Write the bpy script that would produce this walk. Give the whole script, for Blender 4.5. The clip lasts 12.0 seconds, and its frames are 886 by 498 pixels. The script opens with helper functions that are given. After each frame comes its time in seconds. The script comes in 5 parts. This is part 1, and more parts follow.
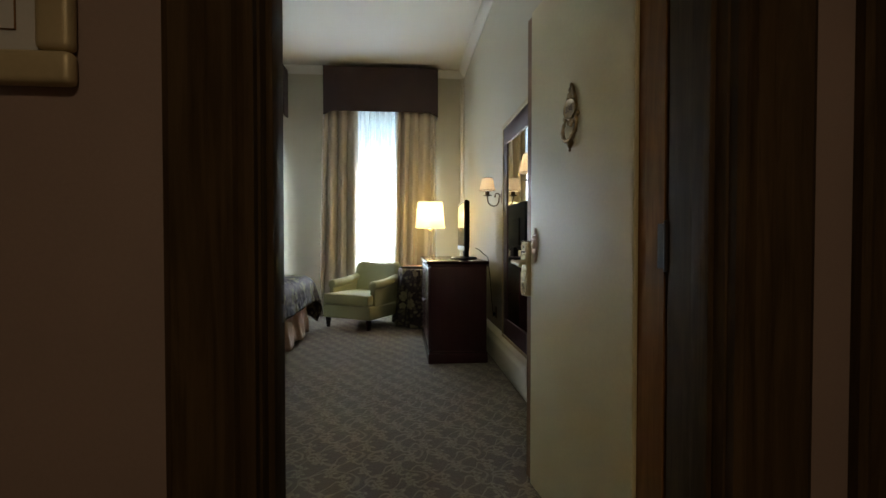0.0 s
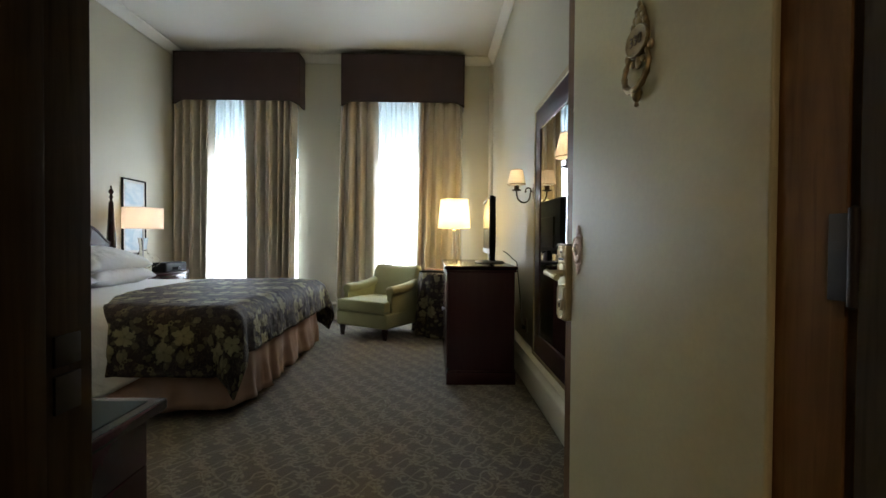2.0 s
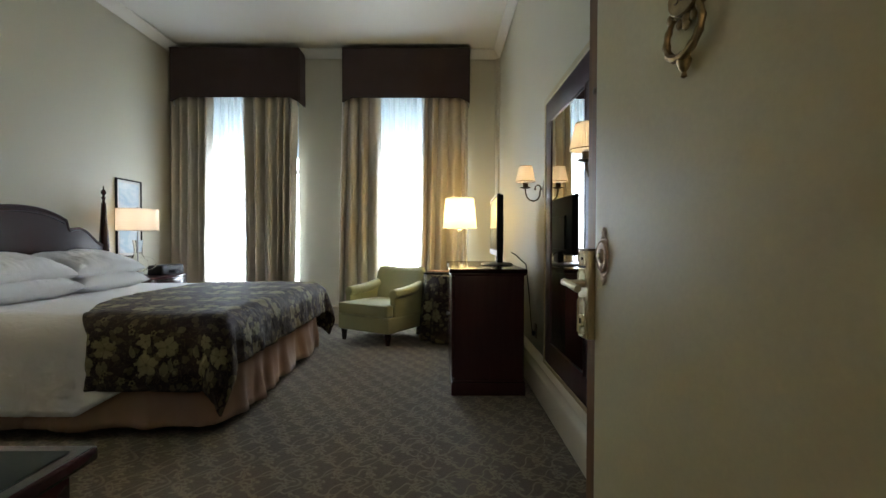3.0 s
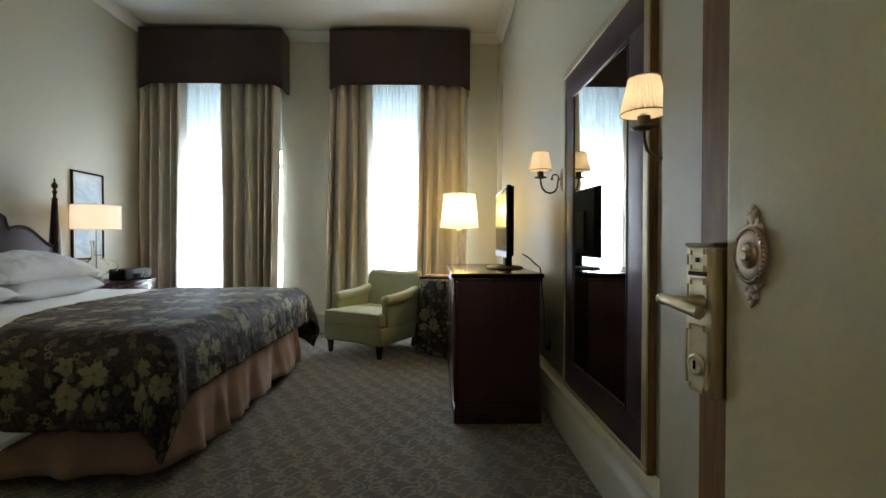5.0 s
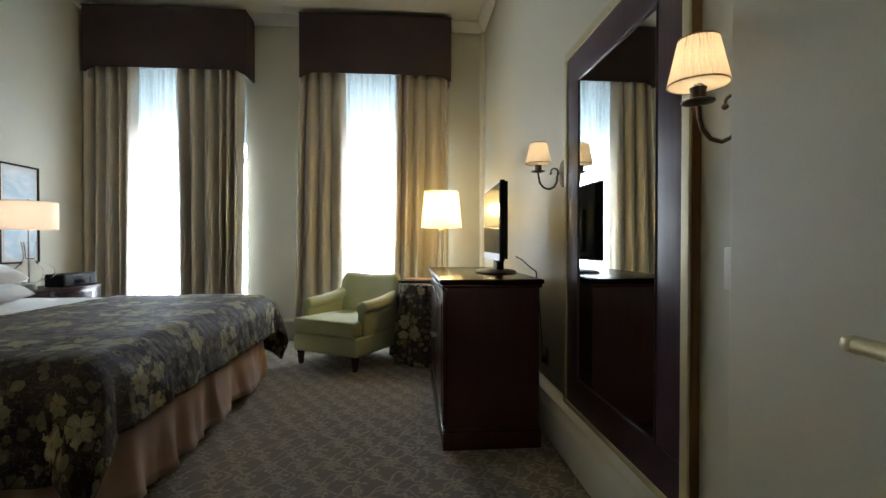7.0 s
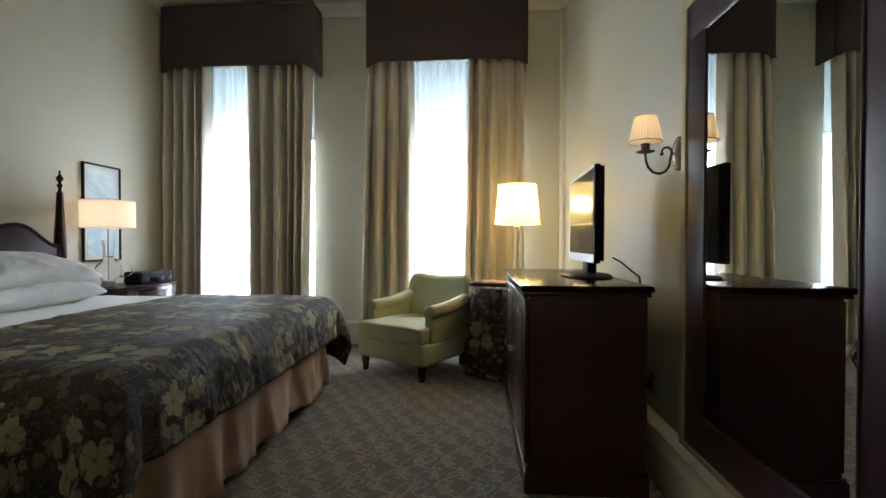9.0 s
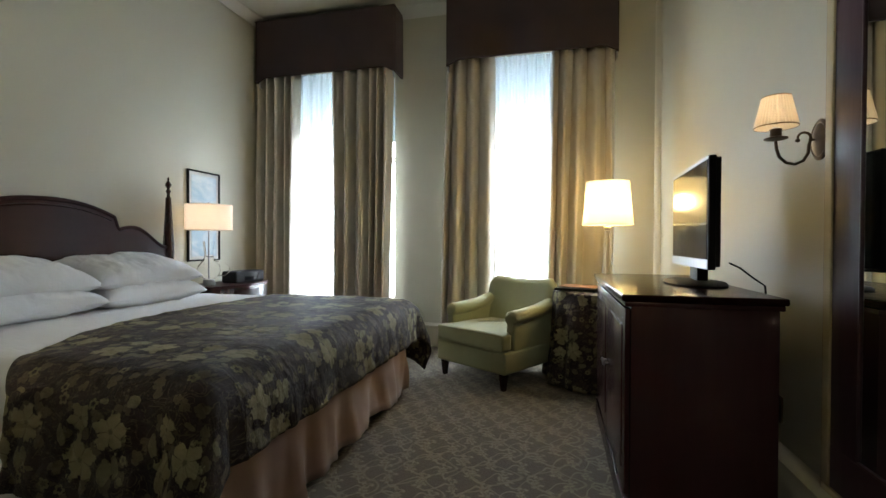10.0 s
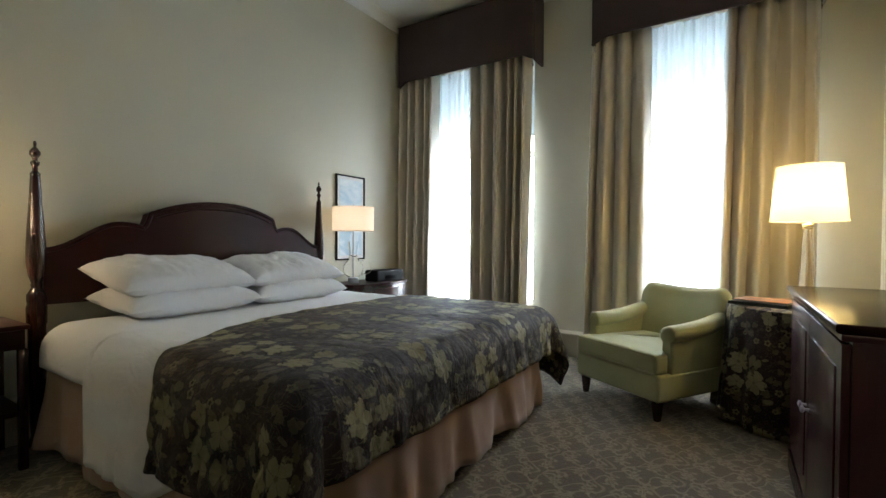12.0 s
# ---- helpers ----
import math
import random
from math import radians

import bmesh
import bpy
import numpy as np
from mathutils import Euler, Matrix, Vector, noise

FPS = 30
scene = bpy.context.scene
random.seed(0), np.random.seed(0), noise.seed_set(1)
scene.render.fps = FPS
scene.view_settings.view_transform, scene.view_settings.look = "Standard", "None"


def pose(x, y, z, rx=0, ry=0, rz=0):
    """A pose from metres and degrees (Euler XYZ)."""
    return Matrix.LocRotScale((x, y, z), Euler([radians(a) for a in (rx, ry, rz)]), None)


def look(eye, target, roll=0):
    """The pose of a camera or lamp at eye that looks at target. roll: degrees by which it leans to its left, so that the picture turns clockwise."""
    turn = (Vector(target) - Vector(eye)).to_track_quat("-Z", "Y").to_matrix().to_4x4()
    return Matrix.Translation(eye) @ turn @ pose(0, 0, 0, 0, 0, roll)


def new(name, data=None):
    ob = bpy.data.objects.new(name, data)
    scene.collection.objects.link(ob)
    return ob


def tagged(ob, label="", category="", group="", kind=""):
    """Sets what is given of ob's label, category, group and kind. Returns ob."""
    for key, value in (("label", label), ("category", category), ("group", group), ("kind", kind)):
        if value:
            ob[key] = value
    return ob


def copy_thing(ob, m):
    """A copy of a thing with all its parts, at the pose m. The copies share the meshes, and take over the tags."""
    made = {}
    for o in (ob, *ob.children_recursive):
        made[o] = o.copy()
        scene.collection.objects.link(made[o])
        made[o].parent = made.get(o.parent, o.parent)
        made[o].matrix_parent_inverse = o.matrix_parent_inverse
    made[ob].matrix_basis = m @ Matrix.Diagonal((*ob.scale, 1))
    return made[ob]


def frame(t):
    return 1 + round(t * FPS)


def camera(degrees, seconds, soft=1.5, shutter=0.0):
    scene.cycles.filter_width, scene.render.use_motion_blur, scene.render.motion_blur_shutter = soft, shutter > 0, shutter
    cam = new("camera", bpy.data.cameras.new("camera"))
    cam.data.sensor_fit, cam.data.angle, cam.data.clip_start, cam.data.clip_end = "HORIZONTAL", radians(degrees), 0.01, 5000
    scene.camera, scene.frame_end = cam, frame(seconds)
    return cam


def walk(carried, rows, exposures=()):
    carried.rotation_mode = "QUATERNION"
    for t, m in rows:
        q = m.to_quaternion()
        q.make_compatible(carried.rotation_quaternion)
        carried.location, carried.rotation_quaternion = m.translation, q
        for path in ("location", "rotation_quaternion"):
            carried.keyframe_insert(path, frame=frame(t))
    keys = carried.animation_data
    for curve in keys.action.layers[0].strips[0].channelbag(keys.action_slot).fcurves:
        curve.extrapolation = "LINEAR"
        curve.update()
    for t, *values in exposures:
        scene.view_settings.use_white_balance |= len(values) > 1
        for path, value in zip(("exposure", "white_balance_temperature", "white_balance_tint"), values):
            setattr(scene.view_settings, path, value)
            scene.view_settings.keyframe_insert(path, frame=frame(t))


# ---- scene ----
# camera and its walk: eye, target, roll
cam = camera(88.5, 12.0)
PATH = [
    (0.0, (0.000, 0.050, 1.108), (0.180, 2.041, 1.069), 0.0),
    (0.5, (0.028, 0.190, 1.113), (0.206, 2.181, 1.068), 0.1),
    (1.0, (0.060, 0.322, 1.110), (0.209, 2.316, 1.064), 0.1),
    (1.5, (0.101, 0.454, 1.110), (0.193, 2.451, 1.066), 0.1),
    (2.0, (0.133, 0.592, 1.110), (0.173, 2.592, 1.076), 0.4),
    (2.5, (0.165, 0.675, 1.130), (0.191, 2.675, 1.097), 0.3),
    (3.0, (0.156, 0.810, 1.127), (0.166, 2.809, 1.089), 0.1),
    (5.0, (0.116, 1.332, 1.104), (0.153, 3.331, 1.078), 0.1),
    (5.5, (0.113, 1.428, 1.112), (0.186, 3.426, 1.086), 0.0),
    (6.0, (0.088, 1.510, 1.118), (0.212, 3.506, 1.092), -0.1),
    (6.5, (0.062, 1.587, 1.117), (0.220, 3.581, 1.092), 0.0),
    (8.5, (0.033, 1.985, 1.108), (0.058, 3.985, 1.076), 0.2),
    (9.0, (0.025, 2.078, 1.107), (-0.124, 4.072, 1.079), 0.1),
    (9.5, (-0.009, 2.121, 1.113), (-0.318, 4.096, 1.088), 0.2),
    (10.0, (-0.033, 2.207, 1.116), (-0.512, 4.148, 1.090), 0.2),
    (10.5, (-0.025, 2.284, 1.127), (-0.670, 4.177, 1.091), 0.2),
    (11.0, (-0.024, 2.354, 1.137), (-0.830, 4.183, 1.097), 0.2),
    (11.5, (-0.022, 2.412, 1.133), (-0.965, 4.175, 1.096), 0.4),
    (12.0, (-0.019, 2.491, 1.136), (-1.092, 4.178, 1.100), 0.3),
]
walk(cam, [(t, look(e, g, r)) for t, e, g, r in PATH])

# world and large lights
world = bpy.data.worlds.new("world")
scene.world = world
world.use_nodes = True
_wn = world.node_tree.nodes
_sky = _wn.new("ShaderNodeTexSky")
_sky.sky_type = "NISHITA"
_sky.sun_disc = False
_sky.sun_elevation, _sky.sun_rotation = radians(35), radians(150)
world.node_tree.links.new(_sky.outputs[0], _wn["Background"].inputs[0])
_wn["Background"].inputs[1].default_value = 0.1


def area_lamp(name, m, sx, sy, watts, colour):
    d = bpy.data.lights.new(name, "AREA")
    d.shape, d.size, d.size_y, d.energy, d.color = "RECTANGLE", sx, sy, watts, colour
    ob = new(name, d)
    ob.matrix_world = m
    return ob


def bulb(name, place, watts, colour, radius=0.03):
    d = bpy.data.lights.new(name, "POINT")
    d.energy, d.color, d.shadow_soft_size = watts, colour, radius
    ob = new(name, d)
    ob.location = place
    return ob


SOFT_WARM = (1.0, 0.82, 0.58)
DAY = (0.85, 0.96, 1.08)
# sky light that falls into each window
for _x in (-2.45, -0.28):
    area_lamp("window_sky", look((_x, 7.42, 1.78), (_x, 6.0, 1.78)), 1.3, 2.7, 203, DAY)
bulb("window_table_bulb", (0.376, 6.10, 1.44), 20.5, (1.0, 0.70, 0.27), 0.07)
bulb("bedside_bulb", (-3.12, 5.745, 1.35), 2.1, SOFT_WARM, 0.03)
# bulb of an unseen twin lamp, kept strong to brighten the bed's near side
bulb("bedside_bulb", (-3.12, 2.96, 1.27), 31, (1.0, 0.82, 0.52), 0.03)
bulb("sconce_bulb", (0.789, 4.22, 1.625), 0.7, SOFT_WARM, 0.02)
bulb("sconce_bulb", (0.79, 2.79, 1.565), 0.9, SOFT_WARM, 0.02)
area_lamp("corridor_ceiling_light", look((0.1, -0.9, 2.55), (0.1, -0.9, 0)), 0.3, 0.3, 11, (1.0, 0.76, 0.47))


# ---- materials
def node_mat(name):
    m = bpy.data.materials.new(name)
    m.use_nodes = True
    nt = m.node_tree
    return m, nt, nt.nodes["Principled BSDF"]


def add(nt, kind, **kw):
    n = nt.nodes.new(kind)
    for k, v in kw.items():
        if k == "operation":
            n.operation = v
        elif k == "blend_type":
            n.blend_type = v
        elif k == "data_type":
            n.data_type = v
        elif k == "feature":
            n.feature = v
    return n


def setin(nt, sock, v):
    if isinstance(v, bpy.types.NodeSocket):
        nt.links.new(v, sock)
    else:
        sock.default_value = v


def maths(nt, op, a, b=0.0, c=0.0, clamp=False):
    n = nt.nodes.new("ShaderNodeMath")
    n.operation, n.use_clamp = op, clamp
    for i, v in enumerate((a, b, c)):
        setin(nt, n.inputs[i], v)
    return n.outputs[0]


def mixc(nt, fac, a, b, blend="MIX"):
    n = nt.nodes.new("ShaderNodeMix")
    n.data_type, n.blend_type = "RGBA", blend
    setin(nt, n.inputs[0], fac)
    setin(nt, n.inputs[6], (*a, 1) if isinstance(a, tuple) else a)
    setin(nt, n.inputs[7], (*b, 1) if isinstance(b, tuple) else b)
    return n.outputs[2]


def coords(nt, which="Object", scale=(1, 1, 1)):
    tc = nt.nodes.new("ShaderNodeTexCoord")
    mp = nt.nodes.new("ShaderNodeMapping")
    mp.inputs["Scale"].default_value = scale
    nt.links.new(tc.outputs[which], mp.inputs[0])
    return mp.outputs[0]


def noise_tex(nt, vec, scale, detail=4.0, rough=0.55, distortion=0.0):
    n = nt.nodes.new("ShaderNodeTexNoise")
    nt.links.new(vec, n.inputs["Vector"])
    n.inputs["Scale"].default_value, n.inputs["Detail"].default_value = scale, detail
    n.inputs["Roughness"].default_value, n.inputs["Distortion"].default_value = rough, distortion
    return n.outputs[0]


def ramp(nt, fac, lo, hi):
    n = nt.nodes.new("ShaderNodeMapRange")
    n.interpolation_type = "SMOOTHSTEP"
    setin(nt, n.inputs[0], fac)
    n.inputs[1].default_value, n.inputs[2].default_value = lo, hi
    return n.outputs[0]


def bump(nt, bsdf, height, strength, dist):
    b = nt.nodes.new("ShaderNodeBump")
    b.inputs["Strength"].default_value, b.inputs["Distance"].default_value = strength, dist
    setin(nt, b.inputs["Height"], height)
    nt.links.new(b.outputs[0], bsdf.inputs["Normal"])


def dim(c, k):
    return tuple(v * k for v in c)


def plain(name, colour, rough=0.5, metal=0.0, big=3.0, fine=60.0, vary=0.12, relief=0.15, dist=0.002, coat=0.0, sheen=0.0, which="Object", gloss=0.5):
    """A surface with slow blotches and fine grain in colour, gloss and relief."""
    m, nt, b = node_mat(name)
    v = coords(nt, which)
    a = noise_tex(nt, v, big, 3)
    f = noise_tex(nt, v, fine, 4)
    c = mixc(nt, ramp(nt, a, 0.3, 0.7), dim(colour, 1 - vary), dim(colour, 1 + vary))
    c = mixc(nt, maths(nt, "MULTIPLY", f, 0.5), c, dim(colour, 0.75))
    nt.links.new(c, b.inputs["Base Color"])
    r = maths(nt, "ADD", maths(nt, "MULTIPLY", a, 0.16), rough - 0.08, clamp=True)
    nt.links.new(r, b.inputs["Roughness"])
    b.inputs["Metallic"].default_value = metal
    b.inputs["Specular IOR Level"].default_value = gloss
    b.inputs["Coat Weight"].default_value = coat
    b.inputs["Coat Roughness"].default_value = 0.12
    b.inputs["Sheen Weight"].default_value = sheen
    bump(nt, b, f, relief, dist)
    return m


def wood(name, dark, light, rough=0.3, axis=2, coat=0.3, scale=1.0, relief=0.12, gloss=0.5, pores=0.55):
    """Stained wood: long grain along one axis, pores and slow shade change."""
    m, nt, b = node_mat(name)
    s = [9.0 * scale, 9.0 * scale, 9.0 * scale]
    s[axis] = 0.7 * scale
    v = coords(nt, "Object", tuple(s))
    g = noise_tex(nt, v, 2.2, 6, 0.62, 1.2)
    s2 = [60.0, 60.0, 60.0]
    s2[axis] = 2.5
    p = noise_tex(nt, coords(nt, "Object", tuple(s2)), 1.6, 3)
    big = noise_tex(nt, coords(nt), 2.0, 2)
    c = mixc(nt, ramp(nt, g, 0.32, 0.7), dark, light)
    if pores >= 0.1:
        c = mixc(nt, maths(nt, "MULTIPLY", ramp(nt, p, 0.52, 0.75), pores), c, dim(dark, 0.55))
    c = mixc(nt, maths(nt, "MULTIPLY", big, 0.35), c, dim(dark, 0.8))
    nt.links.new(c, b.inputs["Base Color"])
    nt.links.new(maths(nt, "ADD", maths(nt, "MULTIPLY", g, 0.25 * pores), rough - 0.12 * pores), b.inputs["Roughness"])
    b.inputs["Coat Weight"].default_value, b.inputs["Coat Roughness"].default_value = coat, 0.1
    b.inputs["Specular IOR Level"].default_value = gloss
    if relief > 0:
        bump(nt, b, p, relief, 0.0008)
    return m


def carpet_mat():
    """Taupe cut-pile carpet with a pale scroll in staggered repeats."""
    m, nt, b = node_mat("scroll_carpet")
    tc = coords(nt)
    warp = nt.nodes.new("ShaderNodeTexNoise")
    warp.inputs["Scale"].default_value, warp.inputs["Detail"].default_value = 8.0, 1.0
    nt.links.new(tc, warp.inputs["Vector"])
    off = nt.nodes.new("ShaderNodeVectorMath")
    off.operation = "MULTIPLY_ADD"
    nt.links.new(warp.outputs["Color"], off.inputs[0])
    off.inputs[1].default_value = (0.075, 0.075, 0)
    nt.links.new(tc, off.inputs[2])
    sep = nt.nodes.new("ShaderNodeSeparateXYZ")
    nt.links.new(off.outputs[0], sep.inputs[0])
    PX, PY = 0.152, 0.124
    X, Y = maths(nt, "ADD", sep.outputs[0], 50.0), maths(nt, "ADD", sep.outputs[1], 50.0)

    def stem(along, across, p_along, p_across, shift, swing):
        """A winding stem that repeats across the carpet and turns back in every other row."""
        row = maths(nt, "MODULO", maths(nt, "FLOOR", maths(nt, "DIVIDE", across, p_across)), 2.0)
        w = maths(nt, "SINE", maths(nt, "ADD", maths(nt, "MULTIPLY", along, 2 * math.pi / p_along), maths(nt, "ADD", maths(nt, "MULTIPLY", row, math.pi), shift)))
        q = maths(nt, "SUBTRACT", maths(nt, "FRACT", maths(nt, "DIVIDE", across, p_across)), maths(nt, "ADD", maths(nt, "MULTIPLY", w, swing), 0.5))
        return maths(nt, "SUBTRACT", 1.0, ramp(nt, maths(nt, "ABSOLUTE", q), 0.025, 0.08))
    lines = maths(nt, "MAXIMUM", stem(X, Y, PX, PY, 0.0, 0.38), maths(nt, "MULTIPLY", stem(Y, X, PY * 2, PX, 1.9, 0.40), 0.8))
    # knots of curled leaves in staggered repeats
    for dx, dy, turn, petals, size in ((0.0, 0.0, 0.4, 5.0, 0.037), (PX / 2, PY / 2, 1.3, 3.0, 0.030)):
        row = maths(nt, "MODULO", maths(nt, "FLOOR", maths(nt, "DIVIDE", maths(nt, "ADD", Y, dy), PY)), 2.0)
        lx = maths(nt, "SUBTRACT", maths(nt, "MODULO", maths(nt, "ADD", maths(nt, "ADD", X, dx), maths(nt, "MULTIPLY", row, PX * 0.5)), PX), PX / 2)
        ly = maths(nt, "SUBTRACT", maths(nt, "MODULO", maths(nt, "ADD", Y, dy), PY), PY / 2)
        r = maths(nt, "SQRT", maths(nt, "ADD", maths(nt, "MULTIPLY", lx, lx), maths(nt, "MULTIPLY", ly, ly)))
        ang = maths(nt, "ADD", maths(nt, "ARCTAN2", ly, lx), maths(nt, "ADD", turn, maths(nt, "MULTIPLY", r, 26.0)))
        lobe = maths(nt, "ABSOLUTE", maths(nt, "COSINE", maths(nt, "MULTIPLY", ang, petals / 2)))
        q = maths(nt, "DIVIDE", r, maths(nt, "MULTIPLY", maths(nt, "ADD", maths(nt, "MULTIPLY", lobe, 0.75), 0.25), size))
        rim = maths(nt, "MULTIPLY", ramp(nt, q, 0.3, 0.55), maths(nt, "SUBTRACT", 1.0, ramp(nt, q, 0.9, 1.1)))
        lines = maths(nt, "MAXIMUM", lines, rim)
    pile = noise_tex(nt, tc, 420.0, 2)
    tuft = noise_tex(nt, tc, 60.0, 3)
    big = noise_tex(nt, tc, 1.3, 3)
    ground = mixc(nt, ramp(nt, big, 0.3, 0.7), (0.105, 0.079, 0.050), (0.132, 0.101, 0.066))
    c = mixc(nt, maths(nt, "MULTIPLY", maths(nt, "MULTIPLY", lines, maths(nt, "ADD", 0.45, noise_tex(nt, tc, 26.0, 3))), 0.7), ground, (0.36, 0.315, 0.215))
    c = mixc(nt, maths(nt, "MULTIPLY", pile, 0.6), c, (0.07, 0.055, 0.042))
    nt.links.new(c, b.inputs["Base Color"])
    b.inputs["Roughness"].default_value = 0.95
    b.inputs["Specular IOR Level"].default_value = 0.15
    b.inputs["Sheen Weight"].default_value = 0.25
    h = maths(nt, "ADD", maths(nt, "MULTIPLY", pile, 0.6), maths(nt, "ADD", maths(nt, "MULTIPLY", tuft, 0.5), maths(nt, "MULTIPLY", lines, 0.35)))
    bump(nt, b, h, 0.55, 0.004)
    return m


def flower_mask(nt, uv, scale, petals, size, seed, jag=0.18):
    """Petalled blossoms, one in each cell, with random turn and size; also a random value per cell and the radius."""
    mp = nt.nodes.new("ShaderNodeMapping")
    mp.inputs["Location"].default_value = (seed, seed * 0.7, 0)
    nt.links.new(uv, mp.inputs[0])
    v = nt.nodes.new("ShaderNodeTexVoronoi")
    v.voronoi_dimensions = "2D"
    v.inputs["Scale"].default_value, v.inputs["Randomness"].default_value = scale, 0.85
    nt.links.new(mp.outputs[0], v.inputs["Vector"])
    d = nt.nodes.new("ShaderNodeVectorMath")
    d.operation = "SUBTRACT"
    nt.links.new(mp.outputs[0], d.inputs[0])
    nt.links.new(v.outputs["Position"], d.inputs[1])
    s = nt.nodes.new("ShaderNodeSeparateXYZ")
    nt.links.new(d.outputs[0], s.inputs[0])
    rnd = nt.nodes.new("ShaderNodeSeparateColor")
    nt.links.new(v.outputs["Color"], rnd.inputs[0])
    ang = maths(nt, "ADD", maths(nt, "ARCTAN2", s.outputs[1], s.outputs[0]), maths(nt, "MULTIPLY", rnd.outputs[0], 6.28))
    r = maths(nt, "SQRT", maths(nt, "ADD", maths(nt, "MULTIPLY", s.outputs[0], s.outputs[0]), maths(nt, "MULTIPLY", s.outputs[1], s.outputs[1])))
    lobes = maths(nt, "POWER", maths(nt, "ABSOLUTE", maths(nt, "COSINE", maths(nt, "MULTIPLY", ang, petals / 2))), 0.5)
    edge = noise_tex(nt, mp.outputs[0], 38.0, 3)
    lim = maths(nt, "MULTIPLY", maths(nt, "ADD", maths(nt, "ADD", 0.42, maths(nt, "MULTIPLY", lobes, 0.5)), maths(nt, "MULTIPLY", maths(nt, "SUBTRACT", edge, 0.5), jag * 4)), maths(nt, "MULTIPLY", maths(nt, "ADD", 0.7, maths(nt, "MULTIPLY", rnd.outputs[1], 0.45)), size))
    q = maths(nt, "DIVIDE", r, lim)
    return maths(nt, "SUBTRACT", 1.0, ramp(nt, q, 0.94, 1.02)), rnd.outputs[2], q, lobes


def floral_mat(name):
    """Dark brown damask with repeating clusters of three olive-gold blossoms, leaves, rings and sprigs."""
    m, nt, b = node_mat(name)
    uv = coords(nt, "UV")
    warp = nt.nodes.new("ShaderNodeTexNoise")
    warp.inputs["Scale"].default_value, warp.inputs["Detail"].default_value = 5.0, 1.0
    nt.links.new(uv, warp.inputs["Vector"])
    off = nt.nodes.new("ShaderNodeVectorMath")
    off.operation = "MULTIPLY_ADD"
    nt.links.new(warp.outputs["Color"], off.inputs[0])
    off.inputs[1].default_value = (0.035, 0.035, 0)
    nt.links.new(uv, off.inputs[2])
    sep = nt.nodes.new("ShaderNodeSeparateXYZ")
    fit = nt.nodes.new("ShaderNodeVectorMath")
    fit.operation = "SCALE"
    fit.inputs["Scale"].default_value = 1.16
    nt.links.new(off.outputs[0], fit.inputs[0])
    nt.links.new(fit.outputs[0], sep.inputs[0])
    pu, pv = 0.40, 0.48
    yy = maths(nt, "ADD", sep.outputs[1], 40 * pv - 0.133)
    row = maths(nt, "FLOOR", maths(nt, "DIVIDE", yy, pv))
    xx = maths(nt, "ADD", maths(nt, "ADD", sep.outputs[0], 40 * pu + 0.01), maths(nt, "MULTIPLY", maths(nt, "MODULO", row, 2.0), pu * 0.5))
    lx = maths(nt, "SUBTRACT", maths(nt, "MODULO", xx, pu), pu / 2)
    ly = maths(nt, "SUBTRACT", maths(nt, "MODULO", yy, pv), pv / 2)
    jag = maths(nt, "SUBTRACT", noise_tex(nt, uv, 34.0, 3), 0.5)

    def bloom(cx, cy, size, petals, turn, stretch=1.0, rag=1.3):
        dx, dy = maths(nt, "SUBTRACT", lx, cx), maths(nt, "MULTIPLY", maths(nt, "SUBTRACT", ly, cy), stretch)
        ang = maths(nt, "ADD", maths(nt, "ARCTAN2", dy, dx), turn)
        r = maths(nt, "SQRT", maths(nt, "ADD", maths(nt, "MULTIPLY", dx, dx), maths(nt, "MULTIPLY", dy, dy)))
        lobes = maths(nt, "POWER", maths(nt, "ABSOLUTE", maths(nt, "COSINE", maths(nt, "MULTIPLY", ang, petals / 2))), 0.7)
        lim = maths(nt, "MULTIPLY", maths(nt, "ADD", maths(nt, "ADD", 0.62, maths(nt, "MULTIPLY", lobes, 0.36)), maths(nt, "MULTIPLY", jag, rag)), size)
        q = maths(nt, "DIVIDE", r, lim)
        return maths(nt, "SUBTRACT", 1.0, ramp(nt, q, 0.92, 1.02)), q, lobes
    flower, seam = None, None
    for cx, cy, size, petals, turn in ((-0.070, 0.080, 0.054, 5.0, 0.3), (0.074, 0.040, 0.076, 5.0, 1.1), (-0.062, -0.066, 0.078, 5.0, 2.2)):
        f, q, lobes = bloom(cx, cy, size, petals, turn)
        line = maths(nt, "MULTIPLY", maths(nt, "SUBTRACT", 1.0, ramp(nt, lobes, 0.1, 0.3)), ramp(nt, q, 0.1, 0.3))
        line = maths(nt, "MULTIPLY", f, maths(nt, "MAXIMUM", line, maths(nt, "SUBTRACT", 1.0, ramp(nt, q, 0.10, 0.18))))
        flower = f if flower is None else maths(nt, "MAXIMUM", flower, f)
        seam = line if seam is None else maths(nt, "MAXIMUM", seam, line)
    for cx, cy, size, turn, stretch in ((0.052, -0.095, 0.026, 0.4, 0.5), (0.088, -0.078, 0.022, 0.4, 0.55), (0.125, -0.115, 0.020, 0.9, 1.7), (0.02, 0.145, 0.022, 0.2, 1.8), (-0.145, 0.01, 0.022, 0.6, 0.5), (0.15, 0.15, 0.028, 0.1, 1.0)):
        f, q, lobes = bloom(cx, cy, size, 2.0, turn, stretch, 0.8)
        flower = maths(nt, "MAXIMUM", flower, maths(nt, "MULTIPLY", f, 0.5))
    mid, rnd2, q2, _l = flower_mask(nt, uv, 15.0, 5.0, 0.022, 3.7, 0.1)
    leaf, rnd3, q3, _l = flower_mask(nt, uv, 19.0, 3.0, 0.026, 7.1, 0.3)
